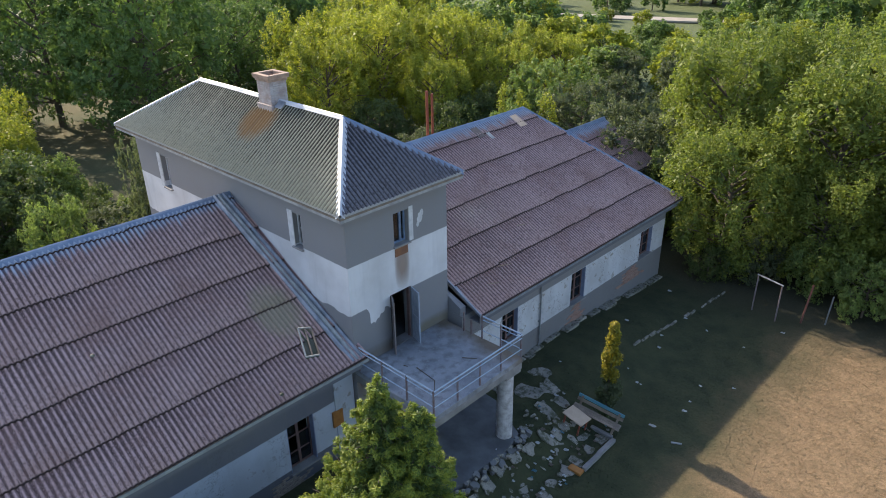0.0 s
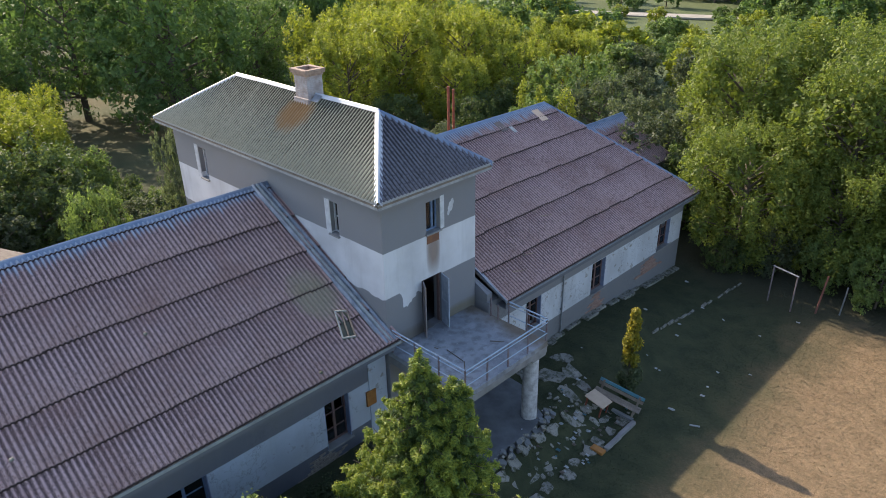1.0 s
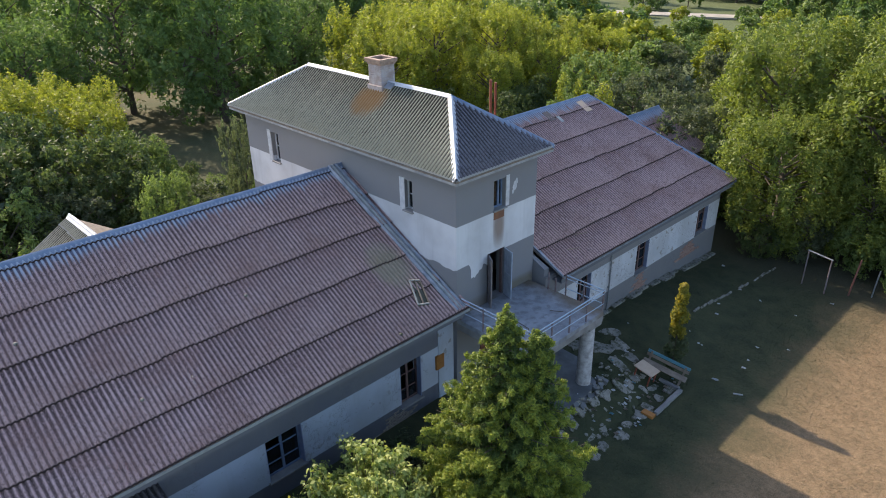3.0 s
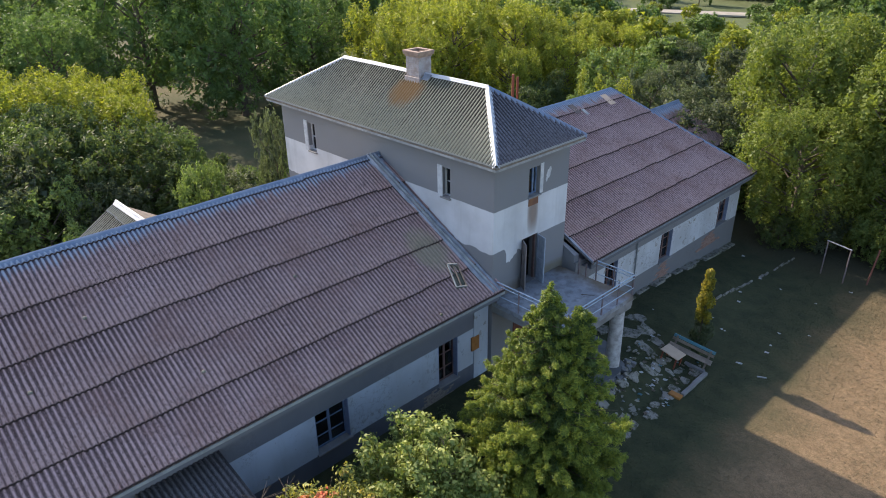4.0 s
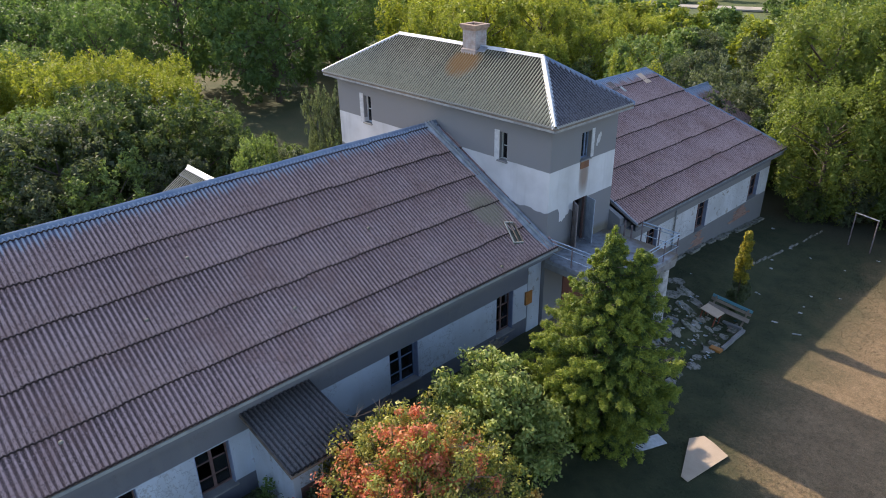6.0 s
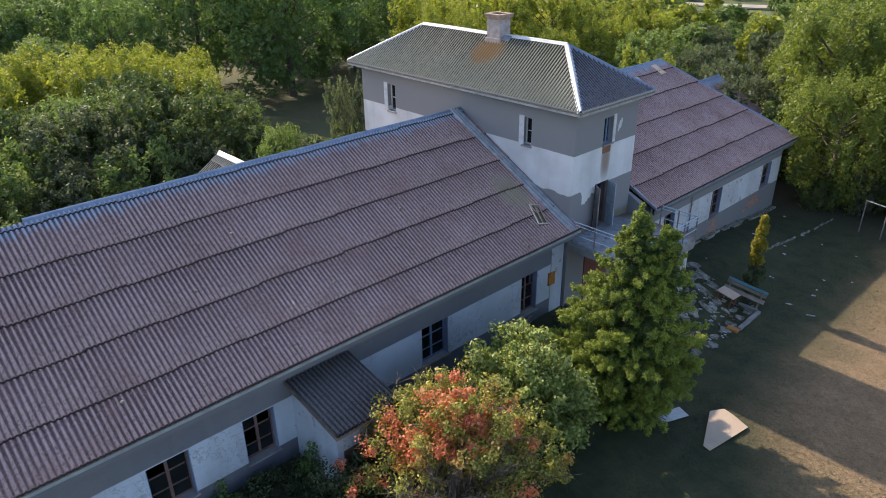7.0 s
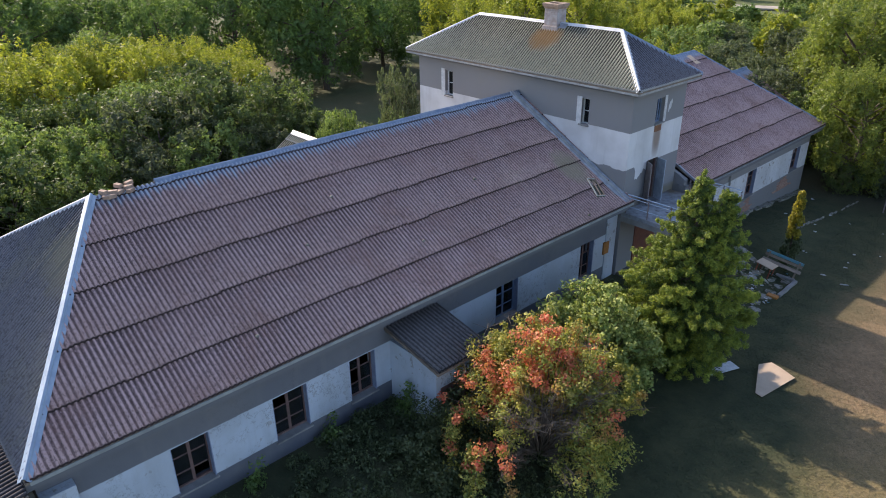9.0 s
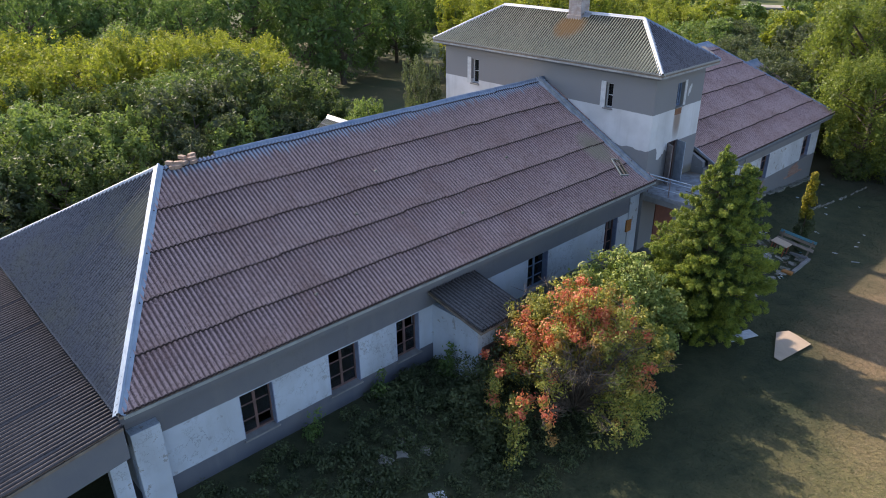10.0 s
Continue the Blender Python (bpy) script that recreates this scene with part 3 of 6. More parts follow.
# ---- windows and doors ----
def window(parent, centre, out, width, height, material, mullions=(0.5,), bars=(0.33, 0.66), sill=True, depth=0.16, glass=True, frame_w=0.06, lining=None):
    """A window set back in its opening; centre is on the wall's outer face, out points outwards (along x or y)."""
    c, o = Vector(centre), Vector(out)
    s = Vector((-o.y, o.x, 0))
    back = c - o * depth

    def bar(bm, s0, s1, z0, z1, d0, d1):
        p, q = back + s * s0 + o * d0, back + s * s1 + o * d1
        add_box(bm, (min(p.x, q.x), min(p.y, q.y), c.z + z0), (max(p.x, q.x), max(p.y, q.y), c.z + z1))

    w, h = width / 2, height / 2
    bm = bmesh.new()
    bar(bm, -w, -w + frame_w, -h, h, -0.05, 0.04)
    bar(bm, w - frame_w, w, -h, h, -0.05, 0.04)
    bar(bm, -w + frame_w, w - frame_w, h - frame_w, h, -0.05, 0.04)
    bar(bm, -w + frame_w, w - frame_w, -h, -h + frame_w, -0.05, 0.04)
    win = part("window", bm, material, parent, "weathered wooden window frame")
    for f in mullions:
        bm = bmesh.new()
        x = -w + width * f
        bar(bm, x - 0.045, x + 0.045, -h + frame_w, h - frame_w, -0.03, 0.03)
        part("mullion", bm, material, win)
    edges = [-w + frame_w] + [-w + width * f for f in mullions] + [w - frame_w]
    for f in bars:
        for e0, e1 in zip(edges, edges[1:]):
            bm = bmesh.new()
            z = -h + height * f
            bar(bm, e0 + 0.045, e1 - 0.045, z - 0.018, z + 0.018, -0.02, 0.02)
            part("glazing_bar", bm, material, win)
    if glass:
        zs = [-h + frame_w] + [-h + height * f for f in bars] + [h - frame_w]
        for k, (e0, e1) in enumerate(zip(edges, edges[1:])):
            for j, (z0, z1) in enumerate(zip(zs, zs[1:])):
                if (k * 3 + j * 5 + int(abs(c.y) * 7)) % 4 == 0:
                    continue
                bm = bmesh.new()
                bar(bm, e0, e1, z0, z1, -0.012, -0.006)
                pane = part("pane", bm, M_GLASS, win)
                pane.visible_shadow = False
    if lining:
        for s0, s1 in ((-w, -w + 0.025), (w - 0.025, w)):
            bm = bmesh.new()
            bar(bm, s0, s1, -h, h, 0.04, depth - 0.01)
            part("lining", bm, lining, win, "blue painted reveal")
    if sill:
        bm = bmesh.new()
        p, q = c - s * (w + 0.05) - o * depth, c + s * (w + 0.05) + o * 0.09
        add_box(bm, (min(p.x, q.x), min(p.y, q.y), c.z - h - 0.06), (max(p.x, q.x), max(p.y, q.y), c.z - h + 0.004), 0.01)
        part("sill", bm, M_CONCRETE, win)
    return win


# ---- the two-storey block in the middle ----
TX0, TX1, TY0, TY1 = -29.1, -15.32, 11.83, 16.17
T_EAVE, T_RIDGE = 9.60, 11.48
tower = thing("tower_block", (-22.2, 14.0, 0), "two-storey block with grey and white flaking plaster and a hipped roof", "building")
front_open = [(13.75 - TY0, 14.38 - TY0, 7.74, 8.86), (13.46 - TY0, 14.42 - TY0, 4.06, 6.08)]
part("wall", wall((TX1, TY0), (TX1, TY1), 0, 9.5, 0.4, front_open), M_WALL_TOWER, tower)
part("wall", wall((TX1 - 0.4, TY1), (TX0, TY1), 0, 9.5, 0.4), M_WALL_TOWER, tower)
part("wall", wall((TX0, TY1 - 0.4), (TX0, TY0 + 0.4), 0, 9.5, 0.4), M_WALL_TOWER, tower)
side_open = [(-26.98 - TX0, -26.42 - TX0, 7.45, 8.78), (-18.0 - TX0, -17.55 - TX0, 7.62, 8.80)]
part("wall", wall((TX0, TY0), (TX1 - 0.4, TY0), 0, 9.5, 0.4, side_open), M_WALL_TOWER, tower)
# inner floors, coloured dark to stand for the unlit rooms
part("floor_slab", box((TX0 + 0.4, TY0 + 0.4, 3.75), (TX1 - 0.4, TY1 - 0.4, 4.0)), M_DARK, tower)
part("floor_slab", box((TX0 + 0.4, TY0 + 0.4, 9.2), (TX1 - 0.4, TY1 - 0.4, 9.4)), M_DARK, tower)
part("partition", box((-18.6, TY0 + 0.4, 4.0), (-18.45, TY1 - 0.4, 9.2)), M_GREY_PLASTER, tower)
window(tower, (TX1, 14.065, 8.30), (1, 0, 0), 0.63, 1.12, M_FRAME_BLUE, (0.68,), (), depth=0.2)
window(tower, (-26.70, TY0, 8.115), (0, -1, 0), 0.56, 1.33, M_WHITE_WOOD, (), (0.5,), depth=0.22)
window(tower, (-17.775, TY0, 8.21), (0, -1, 0), 0.45, 1.18, M_WHITE_WOOD, (), (0.5,), depth=0.22)

# white painted bands beside the upper windows
for x0, z0, z1 in ((-27.28, 7.42, 8.86), (-18.22, 7.58, 8.86)):
    part("window_band", box((x0, TY0 - 0.03, z0), (x0 + 0.27, TY0, z1), 0.004), M_WHITE_WOOD, tower, "white painted band beside the window")
part("window_band", box((TX1, 14.40, 7.74), (TX1 + 0.025, 14.58, 8.92), 0.004), M_WHITE_WOOD, tower, "white painted band beside the window")

OV = 0.52
ex0, ex1, ey0, ey1 = TX0 - OV, TX1 + OV, TY0 - 0.50, TY1 + 0.28
RX0, RX1, RY = -26.35, -17.45, 13.76
E = [(ex1, ey0, T_EAVE), (ex1, ey1, T_EAVE), (ex0, ey1, T_EAVE), (ex0, ey0, T_EAVE)]
RA, RB = (RX1, RY, T_RIDGE), (RX0, RY, T_RIDGE)
roof = part("roof", slab([E[0], E[1], RA], 0.0, 0.06), M_OLD_WOOD, tower, "roof boarding under wavy sheets")
for face in ([E[1], E[2], RB, RA], [E[2], E[3], RB], [E[3], E[0], RA, RB]):
    part("roof_boarding", slab(face, 0.0, 0.06), M_OLD_WOOD, tower)
for lo, hi in (((ex1 - 0.045, ey0, T_EAVE - 0.15), (ex1 - 0.008, ey1, T_EAVE + 0.05)), ((ex0, ey0 + 0.008, T_EAVE - 0.15), (ex1 - 0.05, ey0 + 0.045, T_EAVE + 0.05))):
    part("fascia", box(lo, hi), M_FASCIA, tower)
part("cornice", box((TX1 - 0.0, TY0 - 0.12, 9.30), (TX1 + 0.16, TY1 + 0.12, 9.52)), M_GREY_PLASTER, tower)
part("cornice", box((TX0 - 0.12, TY0 - 0.14, 9.30), (TX1, TY0, 9.52)), M_GREY_PLASTER, tower)
part("soffit", box((ex0 + 0.08, ey0 + 0.08, 9.52), (ex1 - 0.08, ey1 - 0.08, 9.56)), M_WHITE_WOOD, tower)
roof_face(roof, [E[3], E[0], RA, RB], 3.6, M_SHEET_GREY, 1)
roof_face(roof, [E[0], E[1], RA], 3.6, M_SHEET_SHADED, 2)
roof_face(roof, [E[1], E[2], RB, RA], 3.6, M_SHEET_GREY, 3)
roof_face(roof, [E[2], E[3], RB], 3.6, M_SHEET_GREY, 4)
part("ridge_cap", cap(RB, RA, 0.10, 0.04, 0.04, 0.07), M_CAP_WHITE, tower)
part("hip_cap", cap(E[0], RA, 0.13, 0.05, 0.05, 0.07), M_CAP_WHITE, tower)
part("hip_cap", cap(E[1], RA, 0.12, 0.06, 0.06, 0.07), M_CAP_BLUE, tower)
part("hip_cap", cap(E[3], RB, 0.08, 0.04, 0.04, 0.06), M_CAP_WHITE, tower)
part("hip_cap", cap(E[2], RB, 0.13, 0.07, 0.07), M_CAP_WHITE, tower)

# ---- wings ----
WX, WEX, WEZ, WRX, WRZ = -15.5, -14.85, 4.60, -21.74, 8.42
WY0, WY1, WHIP = -12.75, 11.8, -8.17
WBX = 2 * WRX - WEX
wing = thing("wing", (-21.7, 0, 0), "long single-storey wing with brown wavy sheet roof and flaking walls", "building")
wins = [(-9.35, -8.22, 1.45, 3.08), (-6.18, -4.95, 1.45, 3.08), (-3.32, -2.25, 1.45, 3.08), (3.74, 5.05, 1.55, 3.12), (9.15, 10.15, 1.35, 3.15)]
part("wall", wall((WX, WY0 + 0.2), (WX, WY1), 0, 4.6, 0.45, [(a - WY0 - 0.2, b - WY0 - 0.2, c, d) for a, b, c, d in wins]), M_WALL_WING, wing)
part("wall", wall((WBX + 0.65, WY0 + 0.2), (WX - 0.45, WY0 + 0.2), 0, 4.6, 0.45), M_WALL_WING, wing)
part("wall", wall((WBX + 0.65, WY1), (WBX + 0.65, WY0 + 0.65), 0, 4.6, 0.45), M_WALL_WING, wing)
# added behind the windows, coloured dark like the unlit rooms
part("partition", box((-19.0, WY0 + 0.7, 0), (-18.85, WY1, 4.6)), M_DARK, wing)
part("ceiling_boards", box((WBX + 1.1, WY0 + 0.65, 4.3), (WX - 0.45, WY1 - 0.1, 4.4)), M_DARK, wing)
for a, b, c, d in wins:
    window(wing, (WX, (a + b) / 2, (c + d) / 2), (1, 0, 0), b - a, d - c, M_FRAME_BLUE if a == 3.74 else M_FRAME_BROWN, (0.5,), (0.3, 0.65), depth=0.26, lining=M_REVEAL)
W0, W1, WA, WB = (WEX, WY0, WEZ), (WEX, 12.05, WEZ), (WRX, WY1 + 0.0, WRZ), (WRX, WHIP, WRZ)
WC, WD = (WBX, WY1, WEZ), (WBX, WY0, WEZ)
wroof = part("roof", slab([W0, W1, WA, WB], 0, 0.06), M_OLD_WOOD, wing)
part("roof_boarding", slab([WD, W0, WB], 0, 0.06), M_OLD_WOOD, wing)
part("roof_boarding", slab([WC, WD, WB, WA], 0, 0.06), M_OLD_WOOD, wing)
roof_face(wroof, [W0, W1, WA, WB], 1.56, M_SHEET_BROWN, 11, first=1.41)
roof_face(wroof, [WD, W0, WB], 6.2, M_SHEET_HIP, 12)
part("fascia", box((WEX - 0.1, WY0, WEZ - 0.28), (WEX - 0.06, WY1 - 0.02, WEZ - 0.07)), M_GREY_PLASTER, wing)
part("soffit", box((WX, WY0, WEZ - 0.30), (WEX - 0.07, WY1 - 0.02, WEZ - 0.27)), M_GREY_PLASTER, wing)
part("ridge_cap", cap((WRX, -6.2, WRZ), WA, 0.14, 0.09, 0.09, 0.07), M_CAP_BLUE, wing)
part("hip_cap", cap(W0, WB, 0.16, 0.04, 0.04, 0.10), M_CAP_PALE, wing)
part("hip_cap", cap(WD, WB, 0.09, 0.05, 0.05, 0.06), M_CAP_WHITE, wing)

FX, FEX, FEZ, FRX, FRZ = -14.65, -14.08, 4.36, -21.7, 8.26
FY0, FY1, FHIP, FV = 16.2, 31.9, 28.6, 16.6
FBX = 2 * FRX - FEX
far_wing = thing("wing", (-21.0, 24, 0), "single-storey wing with brown wavy sheet roof and bare brick patches", "building")
fwins = [(18.5, 19.5, 1.9, 3.3), (23.2, 24.3, 1.75, 3.28), (29.1, 30.25, 1.85, 3.28)]
part("wall", wall((FX, FY0), (FX, 31.5), 0, 4.3, 0.45, [(a - FY0, b - FY0, c, d) for a, b, c, d in fwins]), M_WALL_FAR, far_wing)
part("wall", wall((FX - 0.45, 31.5), (FBX + 0.6, 31.5), 0, 4.3, 0.45), M_WALL_FAR, far_wing)
part("wall", wall((FBX + 0.6, FY1 - 0.85), (FBX + 0.6, FY0), 0, 4.3, 0.45), M_WALL_FAR, far_wing)
# dark inner parts added so the window openings read as unlit
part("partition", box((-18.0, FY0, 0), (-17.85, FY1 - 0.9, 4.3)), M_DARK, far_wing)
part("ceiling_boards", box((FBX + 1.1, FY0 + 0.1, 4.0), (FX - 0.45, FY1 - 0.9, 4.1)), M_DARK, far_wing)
for a, b, c, d in fwins:
    window(far_wing, (FX, (a + b) / 2, (c + d) / 2), (1, 0, 0), b - a, d - c, M_FRAME_BROWN, (0.5,), (0.35, 0.7), depth=0.22, lining=M_REVEAL)
F0, F1, FA, FB = (FEX, FV, FEZ), (FEX, FY1, FEZ), (FRX, FHIP, FRZ), (FRX, FY0, FRZ)
FC, FD = (FBX, FY1, FEZ), (FBX, FY0, FEZ)
froof = part("roof", slab([F0, F1, FA, FB], 0, 0.06), M_OLD_WOOD, far_wing)
part("roof_boarding", slab([F1, FC, FA], 0, 0.06), M_OLD_WOOD, far_wing)
part("roof_boarding", slab([FC, FD, FB, FA], 0, 0.06), M_OLD_WOOD, far_wing)
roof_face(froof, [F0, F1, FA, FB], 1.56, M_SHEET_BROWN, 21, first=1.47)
roof_face(froof, [F1, FC, FA], 1.6, M_SHEET_BROWN, 22)
part("fascia", box((FEX - 0.1, FV, FEZ - 0.28), (FEX - 0.06, FY1, FEZ - 0.07)), M_GREY_PLASTER, far_wing)
part("soffit", box((FX, FV, FEZ - 0.30), (FEX - 0.07, FY1, FEZ - 0.27)), M_GREY_PLASTER, far_wing)
part("ridge_cap", cap(FB, FA, 0.14, 0.09, 0.09, 0.07), M_CAP_BLUE, far_wing)
part("hip_cap", cap(F1, FA, 0.13, 0.09, 0.09, 0.07), M_CAP_BLUE, far_wing)


# ---- trees ----
def leaf_mesh(name, centres, radii, per, size, seed, squash=0.8, material=None, droop=0.0, inner=0.25, tri=False, narrow=1.0):
    """Many small leaves spread over clumps, each two triangles, facing mostly outwards."""
    rng = np.random.default_rng(seed)
    centres, radii = np.asarray(centres, float), np.asarray(radii, float)
    n = len(centres) * per
    idx = np.repeat(np.arange(len(centres)), per)
    d = rng.normal(size=(n, 3))
    d /= np.linalg.norm(d, axis=1)[:, None]
    r = radii[idx] * (inner + (1.12 - inner) * rng.random(n) ** 0.7)
    p = centres[idx] + d * r[:, None] * np.array([1, 1, squash])
    p[:, 2] -= droop * rng.random(n) * radii[idx]
    nor = d * 0.7 + rng.normal(size=(n, 3)) * 0.55 + np.array([0, 0, 0.35])
    nor /= np.linalg.norm(nor, axis=1)[:, None]
    t = np.cross(nor, rng.normal(size=(n, 3)))
    t /= np.linalg.norm(t, axis=1)[:, None] + 1e-9
    b = np.cross(nor, t) * narrow
    s = (np.broadcast_to(np.asarray(size, float), (len(centres),))[idx] * (0.55 + 0.9 * rng.random(n)))[:, None]
    bend = nor * s * 0.25
    v = np.stack([p - t * s, p + b * s * 0.55 + bend, p + t * s, p - b * s * 0.55 + bend], 1).reshape(-1, 3)
    k = 4
    if tri:
        k = 3
        v = np.stack([p - t * s + b * s * 0.5, p - t * s * 0.6 - b * s * 0.7, p + t * s * 1.1], 1).reshape(-1, 3)
    me = bpy.data.meshes.new(name)
    me.vertices.add(n * k)
    me.vertices.foreach_set("co", v.ravel())
    me.loops.add(n * k)
    me.loops.foreach_set("vertex_index", np.arange(n * k))
    me.polygons.add(n)
    me.polygons.foreach_set("loop_start", np.arange(n) * k)
    me.update(calc_edges=True)
    me.materials.append(material)
    return me


def wood_mesh(name, segments, material=None):
    """Tapered limbs: rows of (start, end, radius at start, radius at end)."""
    bm = bmesh.new()
    for a, b, r0, r1 in segments:
        add_tube(bm, a, b, r0, r1, 7, False)
    me = bpy.data.meshes.new(name)
    bm.to_mesh(me)
    bm.free()
    me.materials.append(material or M_BARK)
    me.shade_smooth()
    return me


def broad_tree(name, height, radius, base, lobes, tufts, per, leaf, material, seed, label, group="", category="tree", upright=1.2, tuft_r=(0.055, 0.095), lobe_r=(0.21, 0.36), tri=True):
    """A leafy tree: tapered stem, limbs into each lobe of the crown, and leafy tufts that stand on the lobes with gaps between."""
    rnd = random.Random(seed)
    mid, half = (height + base) / 2, (height - base) / 2
    balls = [(Vector((0, 0, mid + half * 0.1)), radius * 0.62, half * 0.80)]
    for k in range(lobes):
        a = (k + rnd.uniform(-0.35, 0.35)) * 2.399
        h = -0.72 + 1.42 * (k + 0.5) / lobes + rnd.uniform(-0.1, 0.1)
        out = radius * math.sqrt(max(0.05, 1 - h * h)) * rnd.uniform(0.5, 0.84)
        r = radius * rnd.uniform(*lobe_r)
        top = max(base + r, mid + h * half)
        rz = min(r * rnd.uniform(1.0, 1.35) * upright ** 0.5, height - top + r * 0.25)
        balls.append((Vector((math.cos(a) * out, math.sin(a) * out, top)), r, max(0.4 * r, rz)))
    weights = [b[1] * b[2] for b in balls]
    centres, radii, sizes = [], [], []
    tries = 0
    while len(centres) < tufts and tries < tufts * 30:
        tries += 1
        c, r, rz = rnd.choices(balls, weights)[0]
        d = Vector((rnd.gauss(0, 1), rnd.gauss(0, 1), rnd.gauss(0.25, 1))).normalized()
        q = rnd.uniform(0.82, 1.06)
        p = c + Vector((d.x * r, d.y * r, d.z * rz)) * q
        if p.z < base * 0.6 or any(((p.x - o.x) / w) ** 2 + ((p.y - o.y) / w) ** 2 + ((p.z - o.z) / wz) ** 2 < 0.62 for o, w, wz in balls if o is not c):
            continue
        centres.append(p)
        radii.append(radius * rnd.uniform(*tuft_r))
        sizes.append(leaf * rnd.uniform(0.85, 1.15))
    r0 = max(0.05, height * 0.022)
    top = Vector((0, 0, base + (height - base) * 0.7))
    segs = [(Vector((0, 0, -0.1)), top * 0.5, r0, r0 * 0.65), (top * 0.5, top, r0 * 0.65, r0 * 0.2)]
    for c, r, rz in balls[1:]:
        start = top * min(0.85, max(0.2, (c.z - 0.5 * r) / top.z * 0.8))
        segs.append((start, c, r0 * 0.35, r0 * 0.12))
        for _ in range(3):
            d = Vector((rnd.gauss(0, 1), rnd.gauss(0, 1), rnd.gauss(0.3, 1))).normalized()
            segs.append((c, c + d * r * 0.9, r0 * 0.12, r0 * 0.03))
    # larger leaf masses deep inside close the crown
    for c, r, rz in balls:
        for _ in range(max(2, tufts // 90)):
            d = Vector((rnd.gauss(0, 1), rnd.gauss(0, 1), rnd.gauss(0, 1))).normalized() * rnd.uniform(0.2, 0.55)
            centres.append(c + Vector((d.x * r, d.y * r, d.z * rz)))
            radii.append(r * 0.34)
            sizes.append(leaf * 1.8)
    ob = thing(name, (0, 0, 0), label, category, group)
    tr = new("trunk", wood_mesh("trunk", segs))
    cr = new("crown", leaf_mesh("crown", centres, radii, per, sizes, seed, upright, material, tri=tri))
    tr.parent = cr.parent = ob
    return ob


def place(ob, x, y, z=0.0, turn=0.0, scale=1.0, tall=1.0):
    ob.matrix_basis = pose(x, y, z, 0, 0, turn) @ Matrix.Diagonal((scale, scale, scale * tall, 1))


def copy_at(ob, x, y, z=0.0, turn=0.0, scale=1.0, tall=1.0):
    keep = ob.matrix_basis.copy()
    ob.matrix_basis = Matrix()
    made = copy_thing(ob, pose(x, y, z, 0, 0, turn) @ Matrix.Diagonal((scale, scale, scale * tall, 1)))
    ob.matrix_basis = keep
    return made


def conifer(name, x, y, height, radius, seed, label):
    """A broad egg-shaped cone of feathery sprays that reach out, lift and droop at their tips; a second leader beside the first."""
    rnd = random.Random(seed)
    centres, radii, segs, tips = [], [], [], []
    flat = Vector((1.0, 0.74, 1.0))
    for ox, oy, tall, wide_by, low in ((0.0, 0.0, height, 1.0, 0.3), (0.75, 0.55, height * 0.92, 0.40, height * 0.62)):
        foot = Vector((ox, oy, 0))
        segs.append((Vector((0, 0, -0.1)) if low < 1 else Vector((0, 0, low)), foot + Vector((0, 0, tall * 0.97)), 0.17 * wide_by, 0.02))
        z = low
        while z < tall - 0.2:
            f = 1 - z / tall
            wide = radius * wide_by * min(1.0, (f / 0.73) ** 1.0) * min(1.0, 0.5 + z * 0.19)
            if low > 1:
                wide = radius * wide_by * min(1.0, ((tall - z) / (tall - low)) ** 0.7)
            for k in range(max(5, int(6 + 9.5 * wide))):
                a = rnd.uniform(0, 2 * math.pi)
                reach = wide * (rnd.uniform(0.62, 1.08) if rnd.random() < 0.8 else rnd.uniform(1.05, 1.3))
                root = foot + Vector((0, 0, z))
                tip = root + Vector((math.cos(a) * reach, math.sin(a) * reach, 0.34 * reach * rnd.uniform(-0.1, 1.5)))
                steps = max(2, int(reach / 0.26))
                for q in range(steps + 1):
                    g = 0.40 + 0.60 * q / steps
                    p = root.lerp(tip, g)
                    p.z -= 0.12 * reach * g * g
                    side = Vector((-math.sin(a), math.cos(a), 0)) * rnd.uniform(-0.2, 0.2) * g
                    centres.append(p + side)
                    tips.append(g > 0.8 - 0.12 * rnd.random())
                    radii.append((0.21 - 0.13 * g) * (0.6 + 0.4 * min(1.0, f * 1.6)) + rnd.uniform(0.0, 0.04))
                if rnd.random() < 0.4:
                    segs.append((root, root.lerp(tip, 0.9), 0.03, 0.006))
            z += 0.25
        for k in range(7):
            tips.append(True)
            centres.append(foot + Vector((rnd.uniform(-0.05, 0.05), rnd.uniform(-0.05, 0.05), tall - 0.1 - k * 0.12)))
            radii.append(0.06 + 0.018 * k)
    ob = thing(name, (0, 0, 0), label, "tree")
    tr = new("trunk", wood_mesh("trunk", [(a * flat, b * flat, p, q) for a, b, p, q in segs]))
    tr.parent = ob
    for nm, flag, mat_, per in (("crown", False, M_LEAF_FIR, 62), ("tip_foliage", True, M_LEAF_FIR_TIP, 95)):
        pick = [k for k in range(len(centres)) if tips[k] == flag]
        cr = new(nm, leaf_mesh(nm, [centres[k] * flat for k in pick], [radii[k] for k in pick], per, 0.062, seed, 1.1, mat_, droop=0.8, tri=True, narrow=0.34))
        cr.parent = ob
    place(ob, x, y)
    return ob


